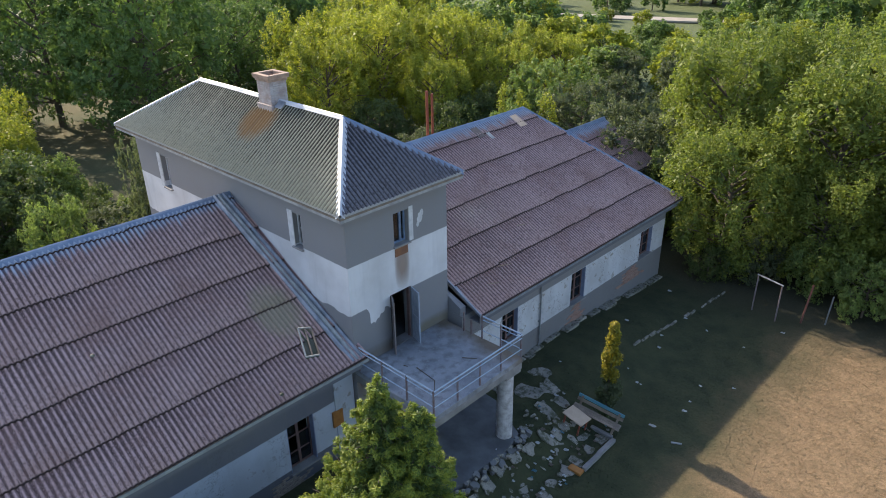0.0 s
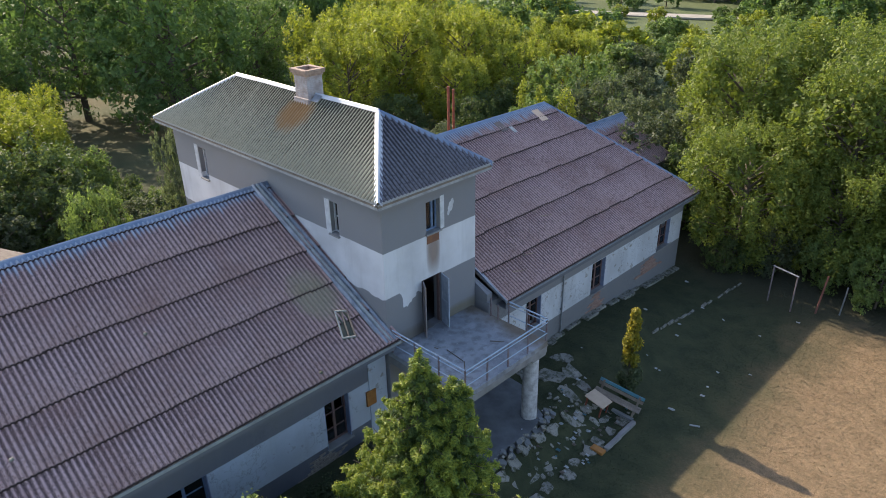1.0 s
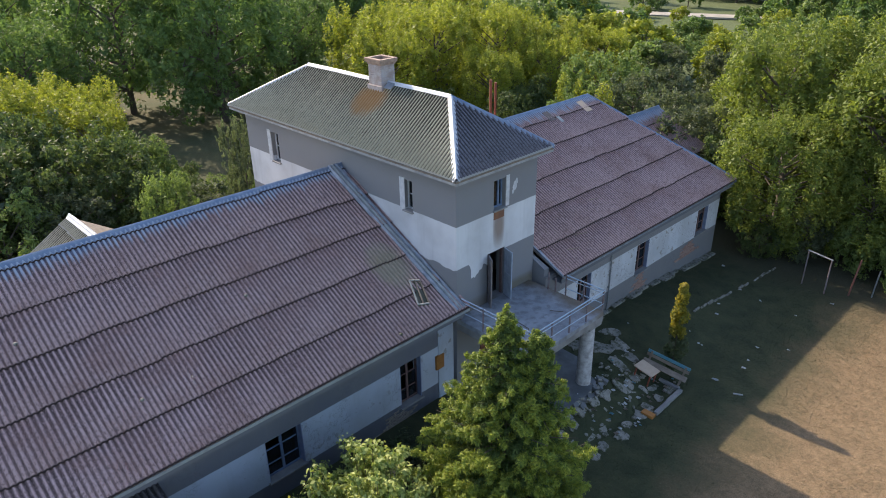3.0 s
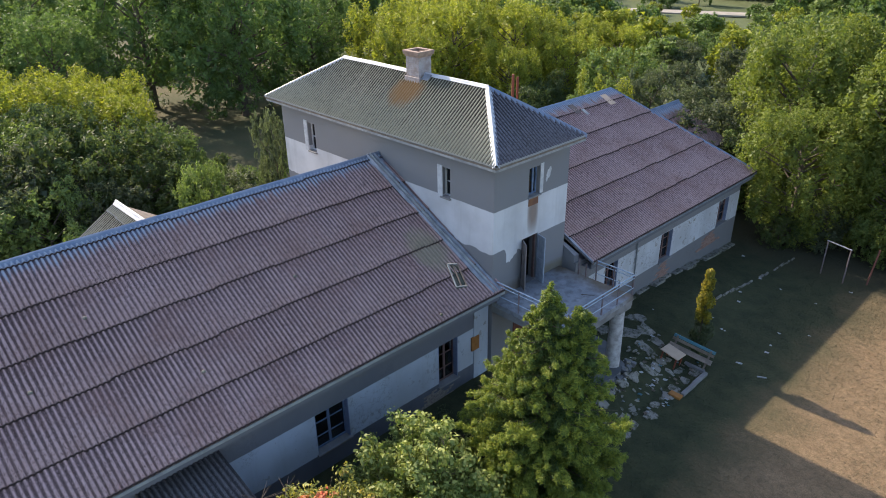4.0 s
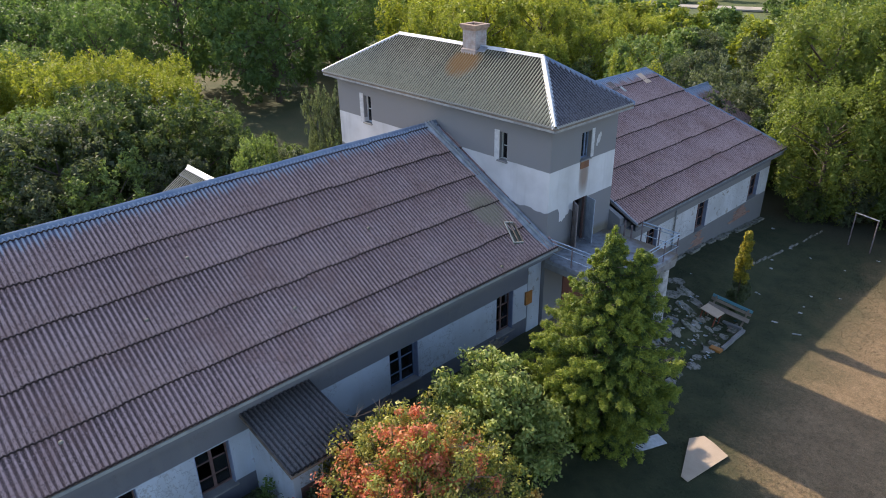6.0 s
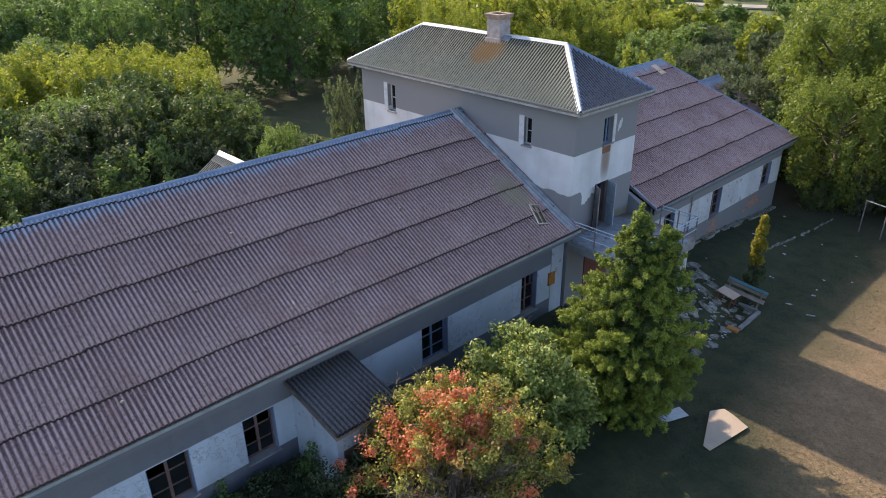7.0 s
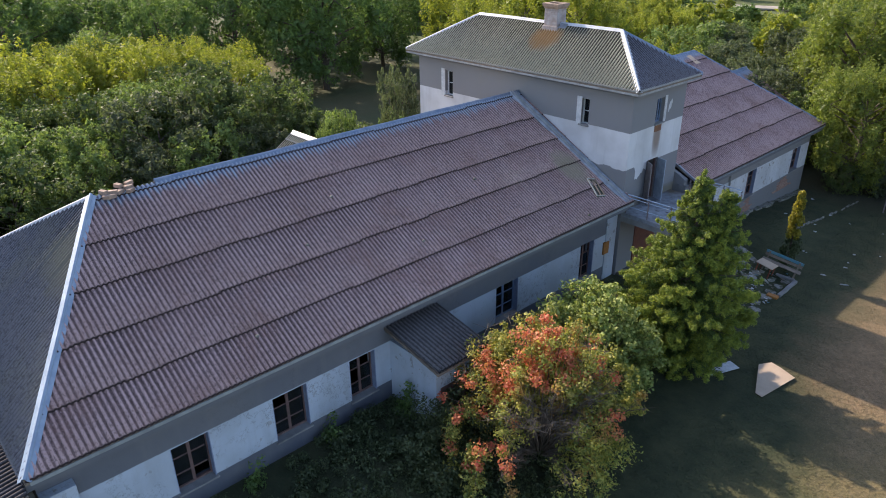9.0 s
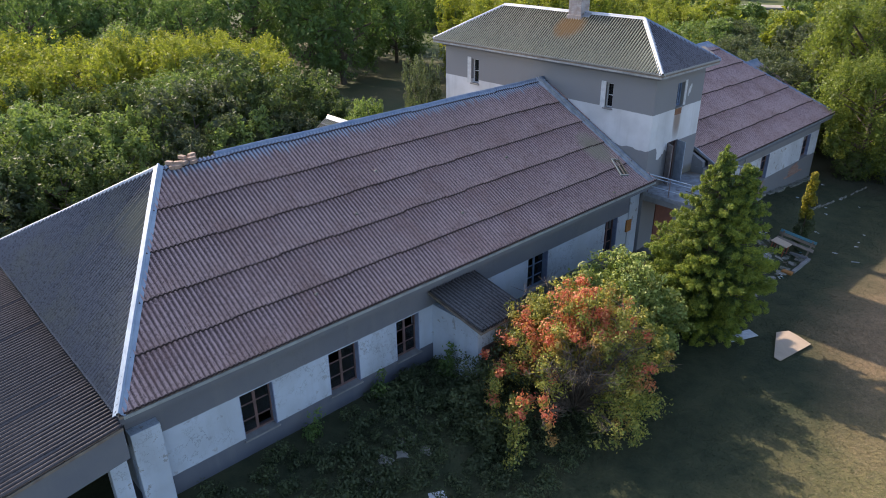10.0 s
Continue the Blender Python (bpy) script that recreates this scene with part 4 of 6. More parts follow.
def shrub(name, x, y, height, radius, branches, per, leaf, material, seed, label, twigs=0, red=(), bare_spots=(), hanging=()):
    """A spreading shrub: arching branches from one foot, leafy along their outer part, some of them bare."""
    rnd = random.Random(seed)
    centres, radii, segs = [], [], []
    for k in range(branches + twigs):
        a = rnd.uniform(0, 2 * math.pi)
        e = rnd.random() ** 0.7
        r = radius * e * rnd.uniform(0.85, 1.1)
        top = height * math.sqrt(max(0.06, 1 - (e * 0.93) ** 2)) * rnd.uniform(0.78, 1.05)
        foot = Vector((math.cos(a) * 0.15 * e, math.sin(a) * 0.15 * e, -0.05))
        tip = Vector((math.cos(a) * r, math.sin(a) * r, max(0.35, top)))
        bend = foot.lerp(tip, 0.5) + Vector((0, 0, height * 0.16 * e))
        prev = foot
        bare = k >= branches
        for q in range(1, 8):
            g = q / 7
            p = foot.lerp(bend, g).lerp(bend.lerp(tip, g), g)
            w = 0.035 * (1 - g) + 0.006
            segs.append((prev, p, w * 1.2, w))
            open_spot = any((p - Vector(b[:3])).length < b[3] for b in bare_spots)
            if (bare and q > 3) or open_spot:
                for _ in range(8):
                    d = Vector((rnd.uniform(-1, 1), rnd.uniform(-1, 1), rnd.uniform(-0.6, 0.8))) * 0.45
                    segs.append((p, p + d, 0.008, 0.003))
            if not bare and g > 0.45 and not (open_spot and rnd.random() < 0.9):
                centres.append(p + Vector((rnd.uniform(-1, 1), rnd.uniform(-1, 1), rnd.uniform(-0.6, 0.8))) * 0.16)
                radii.append(rnd.uniform(0.16, 0.36) * (0.8 + 0.3 * e))
            prev = p
    ob = thing(name, (0, 0, 0), label, "shrub")
    # clumps that hang down to the grass all round
    for k in range(branches // 3):
        a = rnd.uniform(0, 2 * math.pi)
        q = rnd.uniform(0.66, 0.9) * radius
        c = Vector((math.cos(a) * q, math.sin(a) * q, rnd.uniform(0.1, 0.42) * height * rnd.random() + 0.45))
        if not any((c - Vector(b[:3])).length < b[3] for b in bare_spots):
            centres.append(c)
            radii.append(rnd.uniform(0.22, 0.42))
    # long sprays that hang from the crown's edge
    for a, b, n in hanging:
        for k in range(n):
            p = Vector(a).lerp(Vector(b), k / (n - 1))
            centres.append(p + Vector((rnd.uniform(-1, 1), rnd.uniform(-1, 1), rnd.uniform(-1, 1))) * 0.14)
            radii.append(rnd.uniform(0.17, 0.30))
        segs.append((Vector(a), Vector(b), 0.012, 0.004))
    tr = new("trunk", wood_mesh("trunk", segs))
    tr.parent = ob
    reds = [any((c - Vector(b[:3])).length < b[3] for b in red) and rnd.random() < 0.55 for c in centres]
    for nm, flag, mat_ in (("crown", False, material), ("red_foliage", True, M_LEAF_RED)):
        pick = [k for k in range(len(centres)) if reds[k] == flag]
        if pick:
            cr = new(nm, leaf_mesh(nm, [centres[k] for k in pick], [radii[k] for k in pick], per, leaf, seed, 0.85, mat_, inner=0.1))
            cr.parent = ob
    place(ob, x, y)
    return ob


conifer("conifer", -10.1, 8.45, 8.25, 2.7, 5, "broad green conifer with feathery sprays beside the balcony")
shrub("shrub", -11.6, 4.7, 4.2, 2.55, 105, 70, 0.068, M_LEAF_MAPLE, 7, "pale green leafy shrub growing before the wall", 4)
shrub("autumn_shrub", -10.6, 0.7, 4.75, 3.3, 200, 74, 0.050, M_LEAF_AUTUMN, 8, "big shrub turning red and yellow with bare twigs", 34,
      red=((-1.1, -2.3, 3.2, 1.5), (-0.5, -2.7, 2.6, 1.4), (0.4, -2.9, 2.2, 0.9), (0.3, -0.3, 4.4, 1.2), (1.4, 0.6, 4.1, 1.1), (2.0, 1.2, 3.6, 0.7), (2.8, 0.3, 2.5, 0.6)),
      hanging=(((0.2, -3.1, 2.2), (0.7, -3.9, 0.4), 10), ((0.0, -3.1, 2.0), (0.3, -3.6, 0.8), 7), ((0.6, -2.5, 2.6), (1.1, -2.7, 1.0), 6), ((-0.9, -3.1, 2.6), (-0.7, -3.3, 1.2), 7), ((2.7, -0.4, 2.4), (3.0, -0.7, 0.8), 8), ((-1.2, -2.9, 2.2), (-1.0, -3.2, 0.6), 7)),
      bare_spots=((1.3, -1.7, 3.5, 0.8), (1.4, -2.3, 2.9, 0.9), (1.9, -2.2, 2.1, 1.0), (1.2, -1.2, 2.6, 1.0), (1.6, -2.4, 1.2, 1.0), (0.6, -2.6, 0.9, 0.9), (1.0, -1.6, 0.8, 1.0)))

# woods behind and beside the house
W1G, W2G = "trees of the wood", "bushes of the wood"
VARIANTS = [
    broad_tree("tree", 10.0, 4.6, 0.35, 22, 560, 26, 0.098, M_LEAF_DARK, 31, "dark green broad-leaved tree in the wood", W1G),
    broad_tree("tree", 9.0, 4.0, 0.8, 19, 430, 28, 0.098, M_LEAF_MID, 32, "green broad-leaved tree in the wood", W1G),
    broad_tree("tree", 9.5, 4.4, 0.6, 26, 480, 28, 0.098, M_LEAF_YELLOW, 33, "sunlit yellow-green tree in the wood", W1G, upright=1.9, tuft_r=(0.045, 0.08), lobe_r=(0.18, 0.31)),
    broad_tree("bush", 6.0, 3.4, 0.2, 18, 360, 28, 0.085, M_LEAF_BUSH, 34, "low dark green bush at the wood's edge", W2G, category="bush"),
    broad_tree("bush", 6.0, 3.2, 0.2, 17, 340, 28, 0.085, M_LEAF_GREY, 35, "grey-green bush at the wood's edge", W2G, category="bush"),
    broad_tree("tree", 10.0, 4.8, 1.0, 10, 150, 12, 0.36, M_LEAF_DARK, 36, "dark green tree far off in the wood", W1G, tuft_r=(0.09, 0.15)),
    broad_tree("tree", 9.0, 4.6, 0.6, 10, 150, 12, 0.34, M_LEAF_MID, 37, "green tree far off in the wood", W1G, tuft_r=(0.09, 0.15)),
    broad_tree("tree", 8.0, 4.6, 0.6, 10, 150, 12, 0.33, M_LEAF_YELLOW, 38, "yellow-green tree far off in the wood", W1G, upright=1.5, tuft_r=(0.08, 0.14)),
    broad_tree("tree", 9.5, 4.0, 0.3, 32, 640, 34, 0.075, M_LEAF_OLIVE, 39, "olive-green broad-leaved tree at the lawn's end", W1G, upright=2.0, tuft_r=(0.045, 0.085), lobe_r=(0.16, 0.29)),
    broad_tree("bush", 6.0, 3.3, 0.2, 18, 360, 28, 0.085, M_LEAF_MID, 40, "fresh green bush at the wood's edge", W2G, category="bush"),
]
count = [0]


FAR = {5: [], 6: [], 7: []}


def wood(kind, x, y, scale=1.0, tall=1.0):
    count[0] += 1
    r = random.Random(count[0] * 17)
    if kind in FAR:
        s = scale * r.uniform(0.93, 1.07)
        FAR[kind].append(pose(x, y, -0.1, 0, 0, r.uniform(0, 360)) @ Matrix.Diagonal((s, s, s * tall * r.uniform(0.95, 1.05), 1)))
        return
    copy_at(VARIANTS[kind], x, y, -0.1, r.uniform(0, 360), scale * r.uniform(0.93, 1.07), tall * r.uniform(0.95, 1.05))


place(VARIANTS[0], -61, 26.5, 0, 0, 1.65, 1.05)
place(VARIANTS[1], -42, 2, 0, 40, 0.82)
place(VARIANTS[2], -47, 41, 0, 80, 1.1)
place(VARIANTS[3], -38, 8.0, 0, 10, 0.95)
place(VARIANTS[4], -19.5, 37, 0, 10, 1.1)
place(VARIANTS[5], -100, 20, 0, 10, 1.2)
place(VARIANTS[6], -90, 75, 0, 10, 1.0)
place(VARIANTS[7], -60, 80, 0, 10, 1.0)
place(VARIANTS[8], -9.3, 39.5, 0, 10, 1.22)
place(VARIANTS[9], -37.5, 17.2, 0, 10, 0.62)
# tall dark trees beyond the clearing
for x, y, s in ((-70, 21.5, 1.5), (-66, 12, 1.0), (-84, 14, 1.3), (-77, 33, 1.35), (-66, 38, 1.1), (-80, 46, 1.2)):
    wood(0, x, y, s, 1.05)
# yellow-green clump
for x, y, s in ((-46, 34.5, 0.98), (-53, 38, 1.05), (-54, 46, 1.08), (-45, 47.5, 1.0), (-60, 50, 1.1), (-43, 53, 0.92), (-51, 54, 1.0), (-40, 41, 0.8), (-62, 58, 1.1), (-39, 48, 0.8), (-40, 58, 0.78)):
    wood(2, x, y, s)
for x, y, s, k in ((-41, 35.5, 0.8, 3), (-37.5, 43, 0.8, 3), (-42, 29.5, 0.62, 3), (-33.5, 33, 0.72, 4), (-35.5, 38.5, 0.75, 3)):
    wood(k, x, y, s)
# tall trees at the lawn's far end
for x, y, s in ((-15.4, 40.3, 1.2), (-3.2, 40, 1.25), (3, 40.5, 1.25), (9, 40, 1.2), (-12, 47, 1.2), (-5, 48, 1.25), (2, 49, 1.25), (-18.5, 46, 1.05)):
    wood(8, x, y, s)
for x, y, s in ((-12.6, 34.3, 0.86), (-8.4, 36.0, 0.8), (-3.2, 36, 0.85), (2.5, 35.6, 0.9)):
    wood(8, x, y, s, 0.95)
wood(3, -12.6, 32.9, 0.36)
for x, y, s in ((-17.0, 37.2, 0.85), (-22.5, 40, 1.0), (-27, 42.5, 1.05), (-29.5, 37.5, 0.85), (-32, 46, 1.1), (-8, 34.8, 0.5), (-3, 34.6, 0.5), (2, 34.4, 0.5), (-10.8, 34.4, 0.45), (-5.6, 34.0, 0.5), (-0.5, 33.8, 0.5), (5, 33.6, 0.55)):
    wood(9 if (int(x) + int(y)) % 3 else 4, x, y, s, 1.1)
rnd = random.Random(77)


# bushes and trees behind the wing, row behind row
def row(kinds, x, y0, y1, step, scale, tall=1.0, spread=1.0):
    y = y0
    while y < y1:
        wood(rnd.choice(kinds), x + rnd.uniform(-spread, spread), y + rnd.uniform(-0.7, 0.7), scale * rnd.uniform(0.88, 1.1), tall)
        y += step


row((3, 9, 4, 3), -36.0, -12, 7, 3.4, 0.98, 1.0)
row((3, 9, 3, 4, 9), -40.0, -14, 9, 3.5, 1.12, 1.05)
row((3, 3, 9, 3), -44.5, -14, 8, 3.8, 1.16, 1.05)
row((2, 9, 2), -50.0, -15, 10, 4.2, 0.82)
row((2,), -55.5, -14, 10, 4.6, 0.84)
row((2, 1), -62.0, -12, 8, 5.5, 0.85)
row((0,), -73.0, -8, 12, 8.0, 1.2)
for x, y, s, k in ((-44.5, 11.5, 0.78, 9), (-47.5, 13.2, 0.6, 3), (-40.0, 12.6, 0.66, 3), (-36.5, 12.0, 0.72, 4), (-43.5, 13.8, 0.5, 9), (-52, 14.2, 0.45, 3), (-39.2, 15.0, 0.45, 9), (-35.4, 20.5, 0.45, 4)):
    wood(k, x, y, s)
wood(4, -33.7, 13.8, 0.46, 2.9)
wood(9, -33.8, 9.2, 0.55, 1.75)
wood(2, -52.5, 11.8, 0.74)
wood(2, -48.5, 10.4, 0.78)
for x, y, s in ((-30, 52, 0.9), (-24, 56, 0.9), (-28, 62, 1.0), (-36, 64, 0.9), (-20, 62, 1.0), (-33, 70, 1.0), (-42, 72, 0.8), (-24, 70, 0.9)):
    wood(9 if x % 2 else 4, x, y, s)
for k in range(120):
    x, y = rnd.uniform(-115, 15), rnd.uniform(58, 114)
    if y > 84 and -88 < x < -44 or y > 96 and x < -44:
        continue
    wood(rnd.choice((6, 6, 7, 5)), x, y, rnd.uniform(0.6, 0.9), 0.85)
for k in range(48):
    x, y = rnd.uniform(-150, -80), rnd.uniform(-60, 70)
    wood(rnd.choice((5, 5, 6)), x, y, rnd.uniform(1.0, 1.4))
for k in range(90):
    x, y = rnd.uniform(-180, 30), rnd.uniform(118, 200)
    if x < -50 and y < 150:
        continue
    wood(rnd.choice((5, 6, 6, 7)), x, y, rnd.uniform(1.0, 1.5))

# low scrub over the far fields, up to the road
for k in range(150):
    x, y = rnd.uniform(-120, 0), rnd.uniform(78, 128)
    road_y = 96 + (x + 130) * 0.3735
    if abs(y - road_y) < 4 or (y > road_y and rnd.random() < 0.6):
        continue
    wood(rnd.choice((6, 6, 7, 5)), x, y, rnd.uniform(0.3, 0.5) if x > -92 else 0.8, 0.8)
for x, y, s in ((-53, 141, 1.4), (-47, 137, 1.3), (-41, 147, 1.5), (-59, 150, 1.4), (-28, 131, 1.3), (-22, 126, 1.4), (-18, 118, 1.3), (-25, 140, 1.5), (-66, 146, 1.2), (-14, 110, 1.2), (-9, 102, 1.2),
                (-92, 62, 0.9), (-85, 60, 0.8), (-98, 70, 0.9), (-80, 66, 0.8), (-90, 72, 0.9), (-76, 60, 0.8), (-104, 60, 0.9), (-76, 126, 0.6), (-88, 121, 0.6), (-84, 134, 0.7), (-98, 128, 0.8), (-70, 133, 0.6)):
    wood(5, x, y, s, 1.15)


def far_wood(kind, label):
    """Joins the trees far off, which nobody could count, into one mesh."""
    verts, faces, mats, total = [], [], [], 0
    for slot, ch in enumerate(sorted(VARIANTS[kind].children, key=lambda o: o.name)):
        me = ch.data
        co = np.empty(len(me.vertices) * 3)
        me.vertices.foreach_get("co", co)
        co = co.reshape(-1, 3)
        polys = [tuple(p.vertices) for p in me.polygons]
        mats.append((slot, len(polys) * len(FAR[kind]), me.materials[0]))
        for m in FAR[kind]:
            a = np.array(m)
            verts.append(co @ a[:3, :3].T + a[:3, 3])
            faces += [tuple(i + total for i in p) for p in polys]
            total += len(co)
    me = bpy.data.meshes.new("far_wood")
    me.from_pydata(np.concatenate(verts).tolist(), [], faces)
    idx = []
    for slot, n, mat_ in mats:
        me.materials.append(mat_)
        idx += [slot] * n
    me.polygons.foreach_set("material_index", idx)
    tagged(new("far_wood", me), label, "wood", kind="stuff")


far_wood(5, "dark green woods far off beyond the fields")
far_wood(6, "green woods and scrub far off beyond the fields")
far_wood(7, "yellow-green scrub far off over the fields")


# ---- chimney on the block's ridge ----
def ring_course(lo, hi, inner, z0, z1, bm):
    """A square course with an open middle."""
    x0, y0, x1, y1 = lo[0], lo[1], hi[0], hi[1]
    add_box(bm, (x0, y0, z0), (x1, y0 + inner, z1), 0.008)
    add_box(bm, (x0, y1 - inner, z0), (x1, y1, z1), 0.008)
    add_box(bm, (x0, y0 + inner, z0), (x0 + inner, y1 - inner, z1), 0.008)
    add_box(bm, (x1 - inner, y0 + inner, z0), (x1, y1 - inner, z1), 0.008)


M_WHITEWASH = plain("whitewashed_brick", (0.46, 0.43, 0.43), (0.33, 0.27, 0.25), 4.0, 0.9, 0, 0.6, 30.0)
M_CAP_BRICK = plain("chimney_cap_brick", (0.40, 0.29, 0.22), (0.28, 0.20, 0.16), 5.0, 0.9, 0, 0.6, 30.0)
CX, CY = -21.3, 13.76
chimney = part("chimney", box((CX - 0.37, CY - 0.34, 10.7), (CX + 0.37, CY + 0.34, 11.2)), M_WHITEWASH, tower, "whitewashed brick chimney with an open brick cap")
for k in range(13):
    z = 11.2 + k * 0.078
    g = 0.44 if k < 3 else 0.385
    bm = bmesh.new()
    ring_course((CX - g, CY - g + 0.04), (CX + g, CY + g - 0.04), 0.14, z, z + 0.074, bm)
    part("brick_course", bm, M_WHITEWASH, chimney)
for k, g in enumerate((0.42, 0.47, 0.485)):
    bm = bmesh.new()
    ring_course((CX - g, CY - g + 0.04), (CX + g, CY + g - 0.04), 0.16, 12.217 + k * 0.08, 12.292 + k * 0.08, bm)
    part("brick_course", bm, M_CAP_BRICK, chimney)
part("flashing", slab([(CX + 0.445, CY - 0.30, 11.40), (CX + 0.85, CY - 0.30, 11.40), (CX + 0.85, CY, 11.62), (CX + 0.445, CY, 11.62)], 0, 0.02), M_ZINC, chimney)

# rusty plate and flaked spot on the block's front
part("plate", box((TX1, 13.76, 7.36), (TX1 + 0.02, 14.32, 7.68)), M_PLATE, tower, "rust-brown plate under the window")
bm = bmesh.new()
for q, (cy, cz, r, sd) in enumerate(((14.90, 8.40, 0.15, 1), (14.80, 8.20, 0.08, 2), (14.98, 8.56, 0.10, 3))):
    ring = [bm.verts.new((TX1 + 0.005 + q * 0.004, cy + math.cos(a) * r * (0.8 + 0.4 * noise.noise(Vector((math.cos(a), math.sin(a), sd)))), cz + math.sin(a) * r * 1.2)) for a in [k * math.pi / 8 for k in range(16)]]
    bm.faces.new(ring)
part("flaked_spot", bm, M_WHITE_WOOD, tower, "pale spot of flaked plaster")

# balcony door, two leaves standing open
def door_leaf(parent, hinge, turn, width, height, material, glass_from=None):
    m = Matrix.Translation(hinge) @ Matrix.Rotation(radians(turn), 4, "Z")
    rails = ((0, 0.09, 0, height), (width - 0.09, width, 0, height), (0.09, width - 0.09, 0, 0.16), (0.09, width - 0.09, height - 0.1, height), (0.09, width - 0.09, 0.85, 0.97))
    bm = bmesh.new()
    for x0, x1, z0, z1 in rails:
        add_box(bm, (x0, -0.022, z0), (x1, 0.022, z1))
    bm.transform(m)
    leaf = part("door_leaf", bm, material, parent)
    bm = box((0.09, -0.01, 0.16), (width - 0.09, 0.01, 0.85))
    bm.transform(m)
    part("panel", bm, material, leaf)
    bm = box((0.09, -0.006, 0.97), (width - 0.09, 0.006, height - 0.1))
    bm.transform(m)
    part("panel", bm, M_GLASS if glass_from else material, leaf)
    return leaf


door_leaf(tower, (TX1 + 0.02, 13.50, 4.08), -34, 0.5, 1.98, plain("dark_door_paint", (0.16, 0.13, 0.125), (0.24, 0.22, 0.22), 4.0, 0.6))
door_leaf(tower, (TX1 + 0.02, 14.40, 4.08), -16, 0.52, 1.96, plain("pale_blue_paint", (0.36, 0.42, 0.50), (0.26, 0.31, 0.38), 4.0, 0.6))
bm = bmesh.new()
add_box(bm, (TX1 - 0.2, 13.46, 4.05), (TX1 - 0.1, 13.52, 6.08))
add_box(bm, (TX1 - 0.2, 14.36, 4.05), (TX1 - 0.1, 14.42, 6.08))
add_box(bm, (TX1 - 0.2, 13.52, 6.0), (TX1 - 0.1, 14.36, 6.08))
part("door_frame", bm, M_FRAME_BROWN, tower)
# lower door below the balcony
part("lower_door", box((TX1 - 0.02, 13.1, 0.90), (TX1 + 0.05, 14.9, 3.1), 0.01), plain("red_brown_door", (0.20, 0.075, 0.05), (0.14, 0.055, 0.04), 4.0, 0.6), tower, "red-brown wooden double door")

# ---- balcony ----
BX0, BX1, BY0, BY1, BZ = TX1 + 0.003, -11.75, 11.80, 15.98, 4.05
balcony = thing("balcony", (-13.5, 14.0, BZ), "stained concrete balcony with pipe railings on a round column", "balcony")


def balcony_floor():
    m = Mat("balcony_concrete", 0.9)
    n1, n2, n3 = m.noise(0.9, 5), m.noise(4.0, 5), m.noise(40, 3)
    c = m.mix(m.ramp(n1, (0.35, 0.0), (0.65, 1.0)), (0.285, 0.305, 0.335), (0.17, 0.185, 0.21))
    c = m.mix(m.ramp(n2, (0.48, 0.0), (0.62, 0.7)), c, (0.13, 0.135, 0.145))
    c = m.mix(m.ramp(m.noise(8.0, 6, 0.75), (0.54, 0.0), (0.66, 0.6)), c, (0.36, 0.38, 0.40))
    # soil and moss gathered along the wall of the wing
    c = m.mix(m.math("MULTIPLY", m.step(m.axis("Y"), 15.45, 0.7, n1, 1.4), 0.8), c, (0.12, 0.085, 0.045))
    c = m.mix(m.ramp(n3, (0.5, 0.0), (0.75, 0.3)), c, (0.10, 0.10, 0.10))
    return m.colour(c).bump(n3, 0.4, 0.006).m


part("slab", box((BX0, BY0, BZ - 0.20), (BX1, BY1, BZ), 0.015), balcony_floor(), balcony)
part("edge_beam", box((BX1 - 0.28, BY0, BZ - 0.45), (BX1 - 0.02, BY1, BZ - 0.20)), M_CONCRETE, balcony)
part("edge_beam", box((BX0, BY0, BZ - 0.45), (BX1 - 0.28, BY0 + 0.22, BZ - 0.20)), M_CONCRETE, balcony)
column = part("column", tube((-12.12, 15.58, 0.85), (-12.12, 15.58, BZ - 0.45), 0.29, 0.27, 24), plain("limewashed_concrete", (0.54, 0.55, 0.57), (0.27, 0.27, 0.27), 4.5, 0.9, 0, 0.6), balcony, "flaking limewashed round column", smooth=False)
part("capital", box((-12.5, 15.2, BZ - 0.58), (-11.78, 15.97, BZ - 0.452), 0.02), M_CONCRETE, balcony)


def railing(points, corner=True):
    """Rusty posts and three painted pipes along a line of points."""
    for p in points if corner else points[1:]:
        part("post", box((p[0] - 0.022, p[1] - 0.022, BZ), (p[0] + 0.022, p[1] + 0.022, BZ + 0.92)), M_POST, balcony)
    for z, r in ((0.90, 0.026), (0.76, 0.018), (0.34, 0.018)):
        for a, b in zip(points, points[1:]):
            part("rail", tube((a[0] + 0.03, a[1], BZ + z), (b[0] + 0.03, b[1], BZ + z), r, r, 6), M_RAIL, balcony)


railing([(BX1 - 0.05, BY0 + 0.05 + k * (BY1 - BY0 - 0.1) / 4) for k in range(5)])
railing([(BX1 - 0.08 - k * 0.82, BY1 - 0.05) for k in range(3)], False)
railing([(BX1 - 0.08 - k * 1.1, BY0 + 0.05) for k in range(4)], False)
part("post", box((-14.3, 15.86, BZ), (-14.25, 15.91, BZ + 0.75)), M_POST, balcony)
part("post", box((-13.95, 15.86, BZ), (-13.9, 15.91, BZ + 0.6)), M_POST, balcony)

for a, b in (((-13.9, 13.2), (-13.0, 13.1)), ((-13.0, 13.1), (-12.6, 12.7)), ((-13.2, 14.6), (-12.8, 14.9)), ((-14.3, 13.0), (-14.15, 13.05))):
    ob = part("twig", tube((*a, BZ + 0.015), (*b, BZ + 0.015), 0.018, 0.01, 5), M_BARK)
    tagged(ob, "dry dark twig lying on the balcony floor", "twig", "twigs on the balcony")

